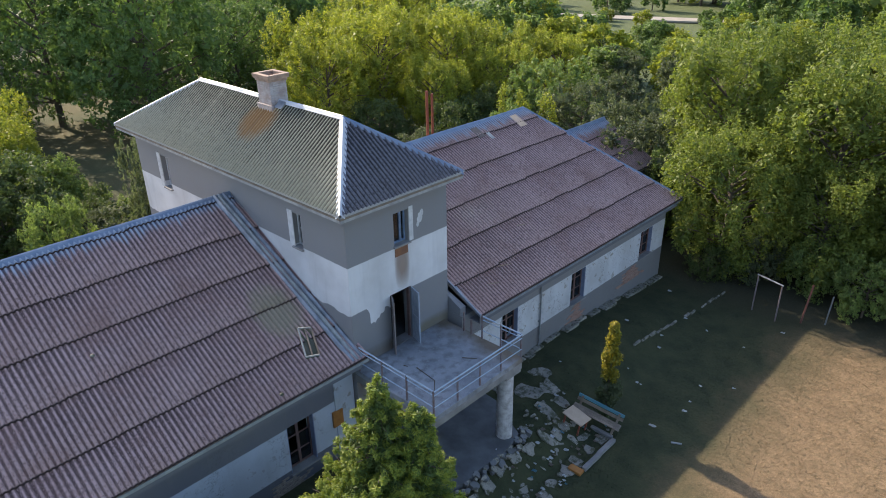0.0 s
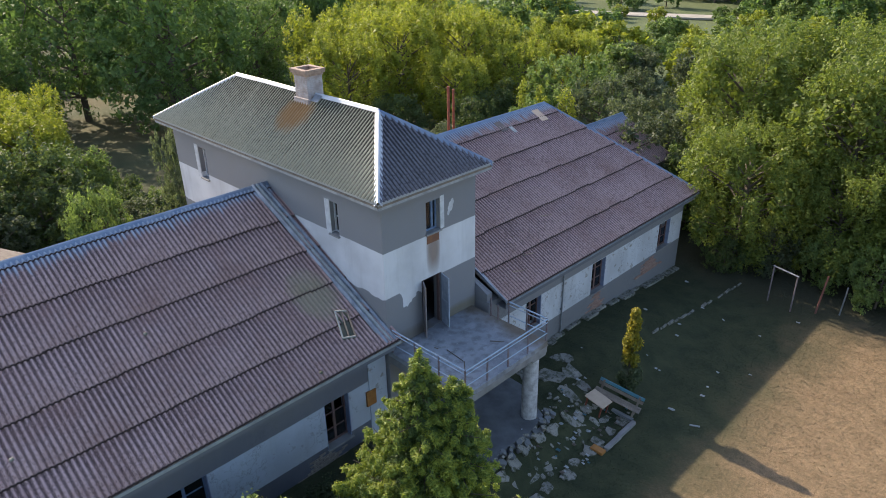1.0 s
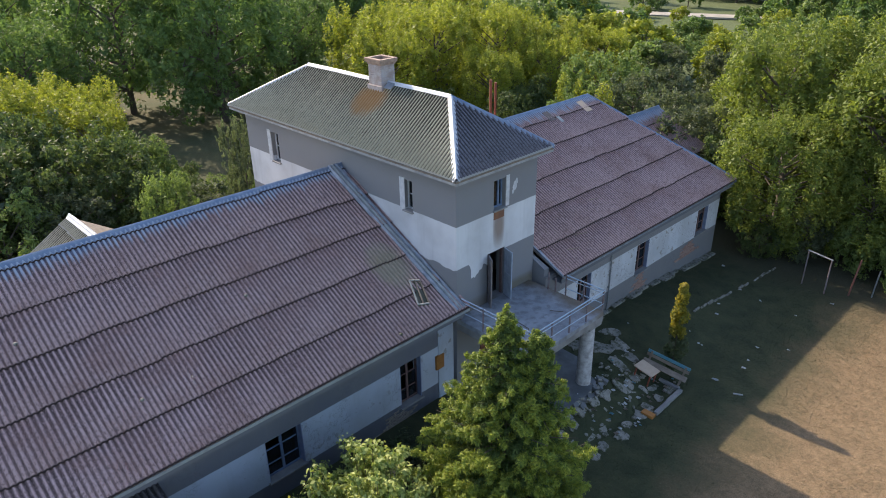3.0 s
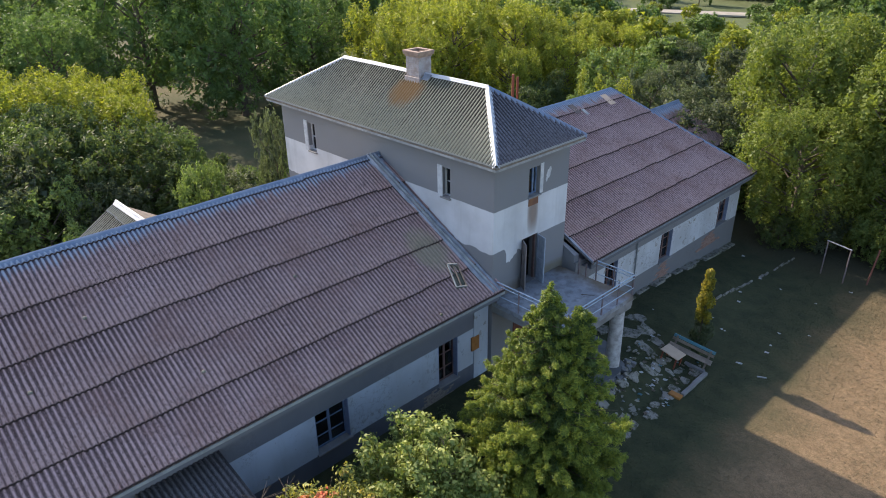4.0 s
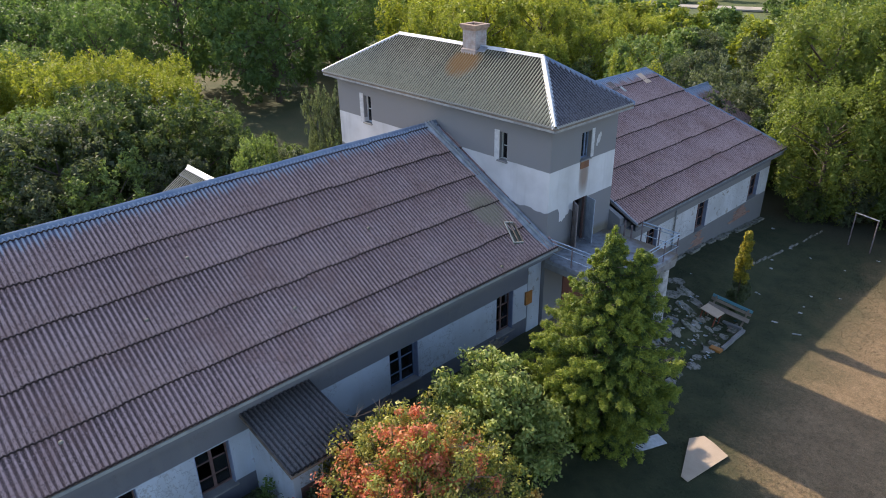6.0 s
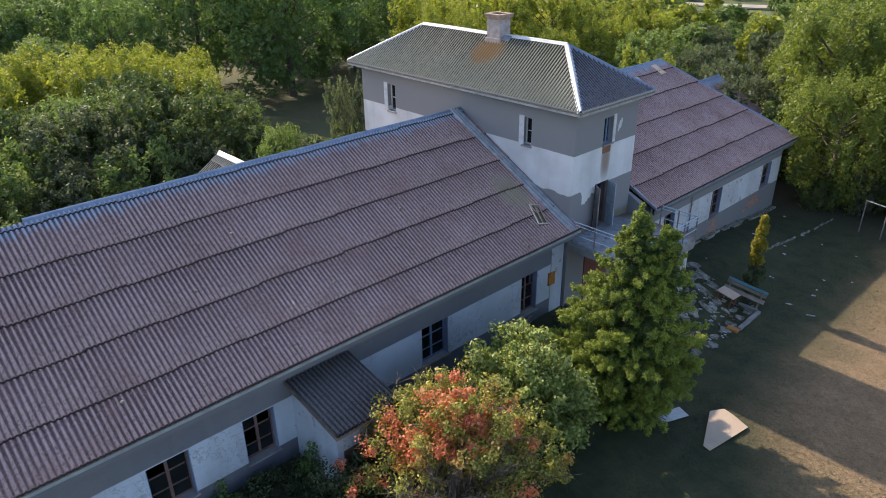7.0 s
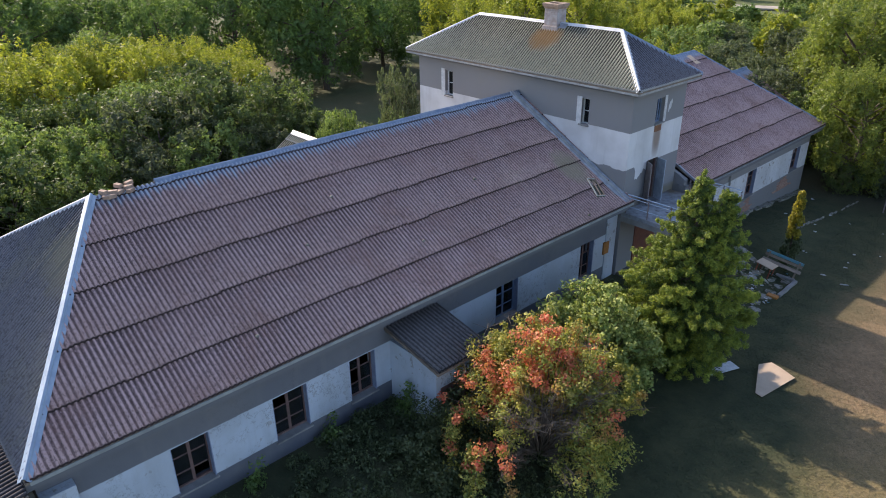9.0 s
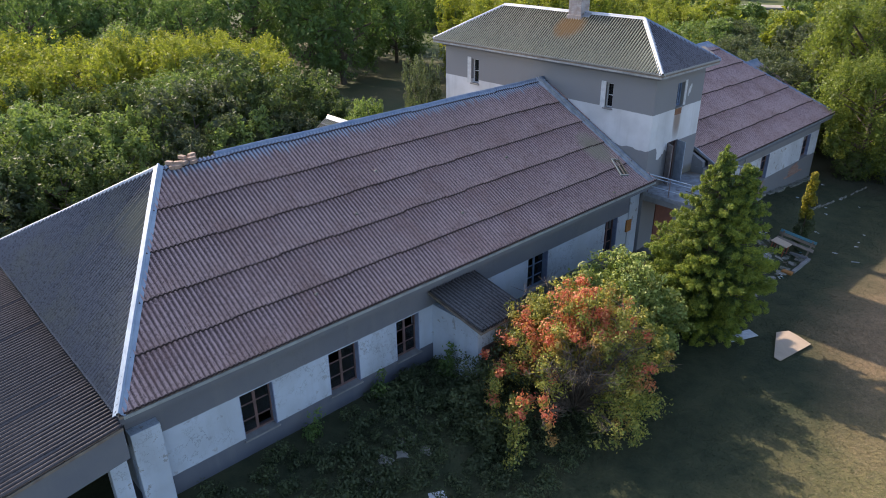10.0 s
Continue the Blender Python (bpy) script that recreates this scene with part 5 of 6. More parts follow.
# ---- terrace below the balcony and paving ----
terrace = thing("terrace", (-13.0, 14.0, 0), "dark worn concrete terrace below the balcony", "terrace", kind="structure")
part("slab", slab([(TX1, 11.9, 0.90), (-11.8, 11.9, 0.90), (-11.56, 13.0, 0.89), (-11.62, 13.8, 0.88), (-11.52, 14.6, 0.88), (-11.6, 15.3, 0.87), (-11.75, 15.95, 0.87), (-12.5, 16.3, 0.87), (-13.0, 16.8, 0.87), (TX1, 16.9, 0.90)], 0, 0.8), M_TERRACE, terrace)

rnd = random.Random(5)
pavement = thing("pavement", (-11.5, 17.5, 0), "broken paving slabs sunk in grass with rubbish between", "paving", kind="structure")


def stone(parent, name, x, y, w, d, h, turn, material, z=-0.03, rough=0.18):
    """An uneven flat stone."""
    k = 12 if rough > 0.25 else 7
    bm = bmesh.new()
    ang = [(i + rnd.uniform(-0.3, 0.3)) * 2 * math.pi / k for i in range(k)]
    worn = 0.6 if rough > 0.25 else 0.85
    pts = []
    for a in ang:
        c, s = math.cos(a), math.sin(a)
        q = 1 / max(abs(c), abs(s)) ** 0.75
        f = rnd.uniform(worn, 1.05)
        pts.append((c * q * w / 2 * f, s * q * d / 2 * f))
    top = [bm.verts.new((px * 0.94, py * 0.94, h)) for px, py in pts]
    mid = [bm.verts.new((px, py, h - 0.015)) for px, py in pts]
    low = [bm.verts.new((px, py, 0)) for px, py in pts]
    bm.faces.new(top)
    for i in range(k):
        j = (i + 1) % k
        bm.faces.new((mid[i], mid[j], top[j], top[i]))
        bm.faces.new((low[i], low[j], mid[j], mid[i]))
    lean = math.degrees(math.atan((ground_z(x - 0.3, y) - ground_z(x + 0.3, y)) / 0.6))
    bm.transform(pose(x, y, z + ground_z(x, y) + 0.015, 0, lean, 0) @ pose(0, 0, 0, rnd.uniform(-2, 2), rnd.uniform(-2, 2), turn))
    return part(name, bm, material, parent)


for x, y, w, d, t in ((-13.4, 19.5, 1.1, 0.7, 20), (-13.1, 18.1, 1.3, 1.0, 10), (-12.6, 19.0, 0.9, 0.8, 0), (-14.0, 17.6, 0.9, 0.9, 5),
                      (-11.15, 16.9, 1.1, 0.4, 20), (-12.0, 17.9, 1.0, 0.5, 10), (-11.9, 18.8, 0.7, 0.5, 0)):
    stone(pavement, "slab", x, y, w, d, 0.055, t, M_PAVING, rough=0.4)
for i in range(3):
    for j in range(8):
        x, y = -11.25 + i * 0.66 + rnd.uniform(-0.12, 0.12), 12.9 + j * 0.74 + i * 0.2 + rnd.uniform(-0.12, 0.12)
        if rnd.random() < 0.85:
            stone(pavement, "slab", x, y, rnd.uniform(0.42, 0.62), rnd.uniform(0.45, 0.7), 0.055, rnd.uniform(-15, 15), M_PAVING, rough=0.4)
for k in range(80):
    x, y = rnd.uniform(-12.4, -9.75), rnd.uniform(13.0, 19.2)
    stone(pavement, "slab_fragment", x, y, rnd.uniform(0.07, 0.28), rnd.uniform(0.06, 0.2), 0.07, rnd.uniform(0, 90), M_PAVING)
# rubble along the terrace's broken edge
for k in range(46):
    y = 12.2 + k * 0.092
    stone(pavement, "rubble", -11.52 + 0.1 * math.sin(k * 1.3) - 0.25 * max(0.0, y - 15.4) + rnd.uniform(-0.04, 0.08), y, rnd.uniform(0.12, 0.30), rnd.uniform(0.10, 0.26), rnd.uniform(0.10, 0.22), rnd.uniform(0, 90), M_TERRACE if k % 3 else M_PAVING, z=0.0)
path = thing("path", (-13.0, -5.0, 0), "pale flat stones sunk in the weeds", "paving", kind="structure")
for x, y, w in ((-12.5, -6.3, 0.6), (-12.7, -5.3, 0.7), (-12.1, -5.0, 0.5), (-12.4, -5.75, 0.5), (-12.2, -7.1, 0.5)):
    stone(path, "slab", x, y, w, w * 0.7, 0.06, rnd.uniform(0, 60), M_PAVING, rough=0.4)
# kerb of the paved corner
kerb = thing("kerb", (-9.7, 18.5, 0), "low concrete kerb stones round the paved corner", "kerb", kind="structure")
for a, b in (((-10.5, 18.82), (-9.75, 18.82)), ((-9.6, 18.7), (-9.57, 17.8)), ((-9.57, 17.7), (-9.55, 16.85))):
    lo, hi = (min(a[0], b[0]) - 0.07, min(a[1], b[1]) - 0.07, -0.05), (max(a[0], b[0]) + 0.07, max(a[1], b[1]) + 0.07, 0.14)
    part("kerb_stone", box(lo, hi, 0.015), M_CONCRETE, kerb)
part("kerb_stone", box((-10.0, 16.45, -0.03), (-9.5, 16.72, 0.12), 0.02), M_ORANGE, kerb, "orange-stained block")
edging = thing("edging", (-11.8, 28, 0), "line of pale edging stones across the lawn", "edging", kind="structure")
y = 23.6
while y < 31.9:
    l = rnd.uniform(0.35, 0.6)
    f = (y - 23.6) / 8.3
    x = -11.95 + 0.7 * f
    gz = ground_z(x, y)
    if rnd.random() < 0.88:
        part("edging_stone", box((x - 0.055 + rnd.uniform(-0.03, 0.03), y, gz - 0.08), (x + 0.05, y + l, gz + 0.05 + rnd.uniform(0, 0.05)), 0.015), M_PAVING, edging)
    y += l + rnd.uniform(0.03, 0.14)
# worn apron along the far wing
apron = thing("apron", (-14.2, 27, 0), "cracked concrete strip along the wall's foot", "paving", kind="structure")
y = 17.3
while y < 31.2:
    l = rnd.uniform(0.4, 1.1)
    part("slab", box((FX + 0.005, y, ground_z(FX, y) - 0.1), (FX + rnd.uniform(0.15, 0.42), y + l, ground_z(FX, y) + 0.03 + rnd.uniform(0, 0.06)), 0.02), M_PAVING, apron)
    y += l + rnd.choice((0.02, 0.05, 0.3))

# ---- bench and table ----
bench = thing("bench", (0, 0, 0), "grey wooden bench with a blue painted top board", "bench")
for k in range(3):
    part("seat_board", box((-0.92, -0.46 + k * 0.125, 0.40), (0.92, -0.35 + k * 0.125, 0.435), 0.006), M_OLD_WOOD, bench)
for k in range(2):
    part("back_board", box((-0.90, -0.02 + k * 0.03, 0.52 + k * 0.16), (0.90, 0.015 + k * 0.03, 0.66 + k * 0.16), 0.006), M_BLUE_BENCH if k else M_OLD_WOOD, bench, "" if k else "bare grey board")
for x in (-0.72, 0.72):
    part("leg", box((x - 0.04, -0.44, -0.16), (x + 0.04, -0.36, 0.40)), M_OLD_WOOD, bench)
    part("leg", box((x - 0.04, -0.08, -0.16), (x + 0.04, -0.02, 0.80)), M_OLD_WOOD, bench)
bench.matrix_basis = pose(-10.58, 19.12, 0.19, 0, 12, 13)
table = thing("table", (0, 0, 0), "small low table with a pale board top", "table")
part("tabletop", box((-0.43, -0.31, 0.56), (0.43, 0.31, 0.60), 0.006), M_PLY, table)
for x in (-0.33, 0.33):
    for y in (-0.22, 0.22):
        part("leg", box((x - 0.025, y - 0.025, -0.1), (x + 0.025, y + 0.025, 0.56)), M_RUST, table)
table.matrix_basis = pose(-10.98, 18.28, 0.16, 0, 9, -4)

# ---- loose rubbish on the ground ----
M_PAPER = plain("white_litter", (0.60, 0.62, 0.64), (0.46, 0.48, 0.50), 9.0, 0.8)
for k in range(70):
    if k < 52:
        x, y = rnd.uniform(-12.2, -9.5), rnd.uniform(14.2, 19.2)
    else:
        x, y = rnd.uniform(-13.4, -6.0), rnd.uniform(20, 31)
    s = rnd.uniform(0.035, 0.09)
    bm = bmesh.new()
    g = [[bm.verts.new((x + (i - 1) * s, y + (j - 1) * s * 0.7, ground_z(x, y) + 0.08 + rnd.uniform(0, 0.05))) for j in range(3)] for i in range(3)]
    for i in range(2):
        for j in range(2):
            bm.faces.new((g[i][j], g[i + 1][j], g[i + 1][j + 1], g[i][j + 1]))
    bmesh.ops.solidify(bm, geom=bm.faces[:], thickness=0.006)
    ob = part("litter", bm, (M_PAPER, M_OLD_WOOD, M_PAPER, M_PAPER, M_OLD_WOOD, M_BLUE_BENCH)[k % 6] if k < 52 else M_PAPER)
    tagged(ob, ("crumpled scrap of white paper in the grass", "grey splinter of wood on the ground", "crumpled scrap of white paper in the grass", "crumpled scrap of white paper in the grass", "grey splinter of wood on the ground", "crumpled blue plastic scrap on the ground")[k % 6 if k < 52 else 0], "litter", "scraps on the ground")
ob = part("plank", box((-8.05, 20.12, 0.02), (-7.68, 20.20, 0.06), 0.01, Matrix.Rotation(radians(28), 3, "Z")), M_GUTTER)
tagged(ob, "short pale broken plank lying in the grass", "plank")

sheet = part("printed_sheet", box((-9.02, 8.85, 0.04), (-8.50, 9.60, 0.052), 0.0, Matrix.Rotation(radians(-24), 3, "Z")), M_PAPER)
tagged(sheet, "white printed sheet with dark bars lying on the grass", "sheet")
for k in range(5):
    bm = bmesh.new()
    add_box(bm, (-8.96, 8.98 + k * 0.10, 0.0525), (-8.96 + (0.32, 0.25, 0.36, 0.2, 0.3)[k], 9.03 + k * 0.10, 0.0545))
    part("print_bar", bm, plain("print_black", (0.03, 0.03, 0.03), (0.05, 0.05, 0.05)), sheet)
ob = part("white_board", box((-8.78, 9.40, 0.055), (-8.26, 10.12, 0.07), 0.0, Matrix.Rotation(radians(-22), 3, "Z")), M_PAPER)
tagged(ob, "plain white board lying over a printed sheet", "board")
bm = slab([(-7.72, 10.72, 0.11), (-7.02, 8.95, 0.05), (-6.74, 8.88, 0.05), (-6.38, 10.90, 0.08), (-7.02, 11.12, 0.11), (-7.42, 11.2, 0.12)], 0, 0.02)
ob = part("plywood_board", bm, M_PLY)
tagged(ob, "pale plywood offcut lying on the lawn", "board")
bm = slab([(-11.0, -5.9, 0.16), (-10.4, -6.2, 0.07), (-10.2, -5.65, 0.07), (-10.8, -5.45, 0.12)], 0, 0.02)
ob = part("white_board", bm, M_PAPER)
tagged(ob, "white board lying in the weeds beside the shrub", "board")

# ---- posts at the lawn's far end ----
frame_ob = thing("carpet_frame", (-9.05, 31.2, 0), "rusty steel frame with a pale crossbar", "frame")
part("post", tube((-9.62, 31.3, -0.1), (-9.62, 31.3, 1.9), 0.035), M_POST, frame_ob)
part("post", tube((-8.42, 30.95, -0.1), (-8.42, 30.95, 1.9), 0.035), M_POST, frame_ob)
part("crossbar", tube((-9.67, 31.32, 1.9), (-8.37, 30.93, 1.9), 0.04), M_STEEL, frame_ob)
ob = part("post", tube((-7.5, 31.6, -0.1), (-7.35, 31.7, 2.0), 0.045), M_OLD_RUST)
tagged(ob, "leaning rusty red steel post", "post")
ob = part("post", tube((-6.62, 32.2, -0.1), (-6.55, 32.2, 1.5), 0.035), M_STEEL)
tagged(ob, "thin grey steel post at the lawn's end", "post")
mast = thing("mast", (-30.5, 30.4, 0), "twin rusty red steel pipes behind the house", "mast")
part("pipe", tube((-30.5, 30.4, -0.1), (-30.5, 30.4, 7.6), 0.09), M_RUST, mast)
part("pipe", tube((-30.35, 30.7, -0.1), (-30.35, 30.7, 7.4), 0.08), M_RUST, mast)

# ---- wing: pilasters, porch, lean-to, rear gable ----
part("pilaster", box((WX, -12.55, 0), (WX + 0.34, -11.75, 3.7), 0.01), M_PORCH_PLASTER, wing)
part("pilaster", box((WX, 11.0, 0), (WX + 0.04, 11.78, 3.95), 0.005), M_PORCH_PLASTER, wing)
part("vent_cover", box((WX, 10.85, 2.15), (WX + 0.08, 11.25, 2.75), 0.005), M_ORANGE, wing, "orange-painted cover plate")
for k, (y_low, y_top, mat_) in enumerate(((11.46, 11.20, M_ZINC), (11.62, 11.36, M_GUTTER), (11.80, 11.54, M_ZINC))):
    part("abutment_flashing", cap((WEX - 0.02, y_low, WEZ + 0.02), (WRX, y_top, WRZ + 0.02), 0.085, 0.03, 0.03, 0.09), mat_, wing, "bent metal strip along the wall")
part("gutter_board", box((WEX - 0.03, WY0 + 0.1, WEZ - 0.10), (WEX + 0.025, 12.0, WEZ + 0.0), 0.01), M_GUTTER, wing)
part("gutter_board", box((FEX - 0.03, FV + 0.05, FEZ - 0.09), (FEX + 0.02, FY1 - 0.05, FEZ + 0.0), 0.01), M_ZINC, far_wing)
part("verge_board", slab([(FEX, FV - 0.06, FEZ + 0.10), (FEX, FV + 0.08, FEZ + 0.10), (FRX, FV + 0.08, FRZ + 0.1), (FRX, FV - 0.02, FRZ + 0.1)], 0, 0.1), M_ZINC, far_wing)
part("gable_wall", slab([(FX - 0.1, FY0 + 0.02, 4.6), (FX - 0.1, FY0 + 0.3, 4.6), (TX1 - 0.2, FY0 + 0.2, 5.0), (TX1 - 0.2, FY0 + 0.02, 5.0)], 0, 4.5), M_WALL_FAR, far_wing)

porch = thing("porch", (-14.2, -0.65, 0), "small white porch with a wavy sheet roof against the wing", "porch")
PX1, PY0, PY1 = -13.15, -1.6, 0.35
part("wall", box((WX + 0.003, PY0, 0), (PX1, PY0 + 0.2, 3.15)), M_PORCH_PLASTER, porch)
part("wall", box((WX + 0.003, PY1 - 0.2, 0), (PX1, PY1, 3.15)), M_PORCH_PLASTER, porch)
part("wall", box((PX1 - 0.2, PY0 + 0.2, 2.3), (PX1, PY1 - 0.2, 3.15)), M_PORCH_PLASTER, porch)
part("door", box((PX1 - 0.15, PY0 + 0.2, 0.1), (PX1 - 0.1, PY1 - 0.2, 2.3)), M_FRAME_BROWN, porch)
P0, P1, P2, P3 = (-12.8, -1.82, 3.22), (-12.8, 0.55, 3.22), (WX + 0.01, 0.55, 3.74), (WX + 0.01, -1.82, 3.74)
proof = part("roof", slab([P0, P1, P2, P3], 0, 0.08), M_OLD_WOOD, porch)
roof_face(proof, [P0, P1, P2, P3], 3.0, M_SHEET_MID, 31)

lean = thing("lean_to", (-21, -16, 0), "low lean-to with a grey wavy sheet roof", "building")
LY0, LY1 = -19.5, WY0 - 0.02
L0, L1, L2, L3 = (-28.5, LY0, 3.35), (-14.62, LY0, 3.35), (-14.62, LY1, 4.45), (-28.5, LY1, 4.45)
lroof = part("roof", slab([L0, L1, L2, L3], 0, 0.08), M_OLD_WOOD, lean)
roof_face(lroof, [L0, L1, L2, L3], 3.5, M_SHEET_DARK, 41)
part("fascia", slab([(-14.75, LY0, 3.30), (-14.68, LY0, 3.30), (-14.68, LY1, 4.38), (-14.75, LY1, 4.38)], 0, 0.95), M_GREY_PLASTER, lean)
part("wall", wall((-15.2, LY0 + 0.2), (-15.2, LY1), 0, 3.3, 0.35, [(LY1 - LY0 - 3.9, LY1 - LY0 - 0.65, 0.02, 3.2)]), M_PORCH_PLASTER, lean)
part("wall", wall((-28, LY0 + 0.2), (-15.55, LY0 + 0.2), 0, 3.1, 0.35), M_PORCH_PLASTER, lean)
part("wall", wall((-28, LY1), (-28, LY0 + 0.55), 0, 3.1, 0.35), M_PORCH_PLASTER, lean)
# added dark backing that gives the opening its inner shade
part("partition", box((-19, LY0 + 0.6, 0), (-18.8, LY1, 3.1)), M_DARK, lean)

rear = thing("rear_gable", (-26, 3.5, 0), "small rear extension with a white-capped gable roof", "building")
G = [(-29.2, 0.4, 4.5), (-22.5, 0.4, 4.5), (-22.5, 3.5, 6.55), (-29.2, 3.5, 6.55), (-22.5, 6.6, 4.5), (-29.2, 6.6, 4.5)]
rroof = part("roof", slab([G[0], G[1], G[2], G[3]], 0, 0.06), M_OLD_WOOD, rear)
part("roof_boarding", slab([G[4], G[5], G[3], G[2]], 0, 0.06), M_OLD_WOOD, rear)
roof_face(rroof, [G[0], G[1], G[2], G[3]], 1.6, M_SHEET_GREY, 51)
part("ridge_cap", cap(G[3], G[2], 0.16, 0.09, 0.09), M_CAP_WHITE, rear)
part("wall", wall((-28.9, 6.3), (-28.9, 0.7), 0, 4.4, 0.3), M_PORCH_PLASTER, rear)
bm = bmesh.new()
bm.faces.new([bm.verts.new(p) for p in ((-28.9, 6.3, 4.4), (-28.9, 0.7, 4.4), (-28.9, 3.5, 6.3))])
bmesh.ops.solidify(bm, geom=bm.faces[:], thickness=0.2)
part("gable_wall", bm, M_PORCH_PLASTER, rear)

back = thing("back_extension", (-21.8, 34, 0), "lower extension with a brown sheet roof behind the wing", "building")
K = [(-18.1, 30.0, 4.1), (-18.1, 36.8, 4.1), (-21.8, 36.8, 6.05), (-21.8, 30.0, 6.05), (-25.5, 36.8, 4.1), (-25.5, 30.0, 4.1)]
kroof = part("roof", slab([K[0], K[1], K[2], K[3]], 0, 0.06), M_OLD_WOOD, back)
part("roof_boarding", slab([K[4], K[5], K[3], K[2]], 0, 0.06), M_OLD_WOOD, back)
roof_face(kroof, [K[0], K[1], K[2], K[3]], 1.55, M_SHEET_BROWN, 61)
part("ridge_cap", cap(K[3], K[2], 0.15, 0.08, 0.08), M_CAP_BLUE, back)
part("wall", wall((-18.5, 31.6), (-18.5, 36.4), 0, 4.0, 0.3), M_WALL_FAR, back)
part("wall", wall((-18.8, 36.4), (-25.1, 36.4), 0, 4.0, 0.3), M_WALL_FAR, back)
bm = bmesh.new()
bm.faces.new([bm.verts.new(p) for p in ((-18.5, 36.38, 4.0), (-25.1, 36.38, 4.0), (-21.8, 36.38, 5.9))])
bmesh.ops.solidify(bm, geom=bm.faces[:], thickness=0.2)
part("gable_wall", bm, M_WALL_FAR, back)

# ---- small things on the roofs ----
def on_wing_roof(x, lift=0.1):
    return WEZ + (WEX - x) * (WRZ - WEZ) / (WEX - WRX) + lift


hatch = thing("roof_hatch", (-16.0, 10.6, on_wing_roof(-16.0)), "small wooden hatch frame with a mossy cover on the roof", "hatch")
HC = [Vector((x, y, on_wing_roof(x, 0.16))) for x, y in ((-16.48, 10.60), (-16.34, 10.97), (-15.50, 10.64), (-15.62, 10.22))]
for a, b in ((0, 3), (1, 2), (0, 1), (3, 2)):
    part("rail", tube(HC[a], HC[b], 0.032, 0.032, 4), M_GUTTER if a != 1 else M_OLD_WOOD, hatch)
part("rail", tube(HC[0].lerp(HC[1], 0.5), HC[3].lerp(HC[2], 0.5), 0.03, 0.03, 4), M_OLD_WOOD, hatch)
part("cover", slab([HC[3], HC[2], HC[1], HC[0]], 0.05, 0.03), plain("mossy_cover", (0.06, 0.075, 0.05), (0.10, 0.10, 0.08), 6.0), hatch)
rub = random.Random(9)
for k in range(9):
    x, y = WRX + rub.uniform(-0.15, 0.35), -7.9 + k * 0.11 + rub.uniform(0, 0.2)
    z = on_wing_roof(max(x, WRX), 0.11)
    ob = part("loose_brick", box((x - 0.14, y - 0.075, z), (x + 0.14, y + 0.075, z + 0.12), 0.01, Matrix.Rotation(rub.uniform(0, 3), 3, "Z")), M_CAP_BRICK)
    tagged(ob, "loose mortar-covered brick on the roof's ridge", "brick", "bricks on the ridge")
for x, y in ((-15.05, 8.9), (-18.2, 5.2), (-16.6, 1.0), (-17.9, -3.0), (-15.8, -6.2), (-19.3, -1.0)):
    z = on_wing_roof(x, 0.075)
    ob = part("stone", box((x - 0.05, y - 0.06, z), (x + 0.06, y + 0.06, z + 0.09), 0.03), M_PAVING)
    tagged(ob, "small pale stone lying on the roof", "stone", "stones on the roofs")
for x, y in ((-15.3, 19.0), (-14.9, 17.9), (-16.4, 21.5)):
    z = FEZ + (FEX - x) * (FRZ - FEZ) / (FEX - FRX) + 0.08
    ob = part("twig", tube((x, y, z), (x + 0.25, y + 0.5, z), 0.02, 0.008, 5), M_OLD_WOOD)
    tagged(ob, "dry twig lying on the roof", "twig", "twigs on the roof")
for x, y, w, d, mat_, what in ((-21.05, 27.4, 0.75, 0.5, M_PLY, "pale tan sheet patch"), (-20.75, 24.9, 0.4, 0.22, M_GUTTER, "pale grey sheet patch"), (-21.1, 24.4, 0.6, 0.45, M_SHEET_DARK, "dark sheet patch")):
    drop = (FRZ - FEZ) / (FEX - FRX)
    z = FEZ + (FEX - x) * drop + 0.12
    ob = part("roof_patch", slab([(x - w / 2, y - d / 2, z + drop * w / 2), (x + w / 2, y - d / 2, z - drop * w / 2), (x + w / 2, y + d / 2, z - drop * w / 2), (x - w / 2, y + d / 2, z + drop * w / 2)], 0, 0.02), mat_)
    tagged(ob, what + " lying on the brown roof", "patch")
pipe = thing("downpipe", (FX + 0.08, 20.9, 0), "thin grey steel pipe fixed to the wall", "pipe")
part("pipe", tube((FX + 0.08, 20.9, 0.05), (FX + 0.08, 20.9, 4.0), 0.035), M_STEEL, pipe)
part("bracket", box((FX, 20.86, 2.0), (FX + 0.06, 20.94, 2.04)), M_STEEL, pipe)

# ---- bare brick at the far wing's foot ----
def brick_patch(parent, x, y0, y1, z0, z1, seed, material=None):
    r = random.Random(seed)
    me = {}
    z, row = z0, 0
    while z < z1:
        y = y0 - (0.13 if row % 2 else 0.0)
        while y < y1:
            cy, cz = (y + 0.125 - (y0 + y1) / 2) / ((y1 - y0) / 2), (z - (z0 + z1) / 2) / ((z1 - z0) / 2)
            if abs(cy) < 0.5 - 0.42 * cz + r.uniform(-0.3, 0.12) and cz < 0.9 + r.uniform(-0.5, 0.1):
                if "m" not in me:
                    bm = box((0, 0, 0), (0.05, 0.245, 0.065), 0.006)
                    mesh = bpy.data.meshes.new("brick")
                    bm.to_mesh(mesh)
                    bm.free()
                    mesh.materials.append(material or M_BRICK)
                    me["m"] = mesh
                ob = new("brick", me["m"])
                ob.parent = parent
                ob.location = Vector((x - 0.035 + r.uniform(0, 0.018), y, z)) - origin_of(parent)
            y += 0.26
        z += 0.077
        row += 1


brick_patch(far_wing, FX, 27.0, 30.0, 0.9, 1.85, 3)
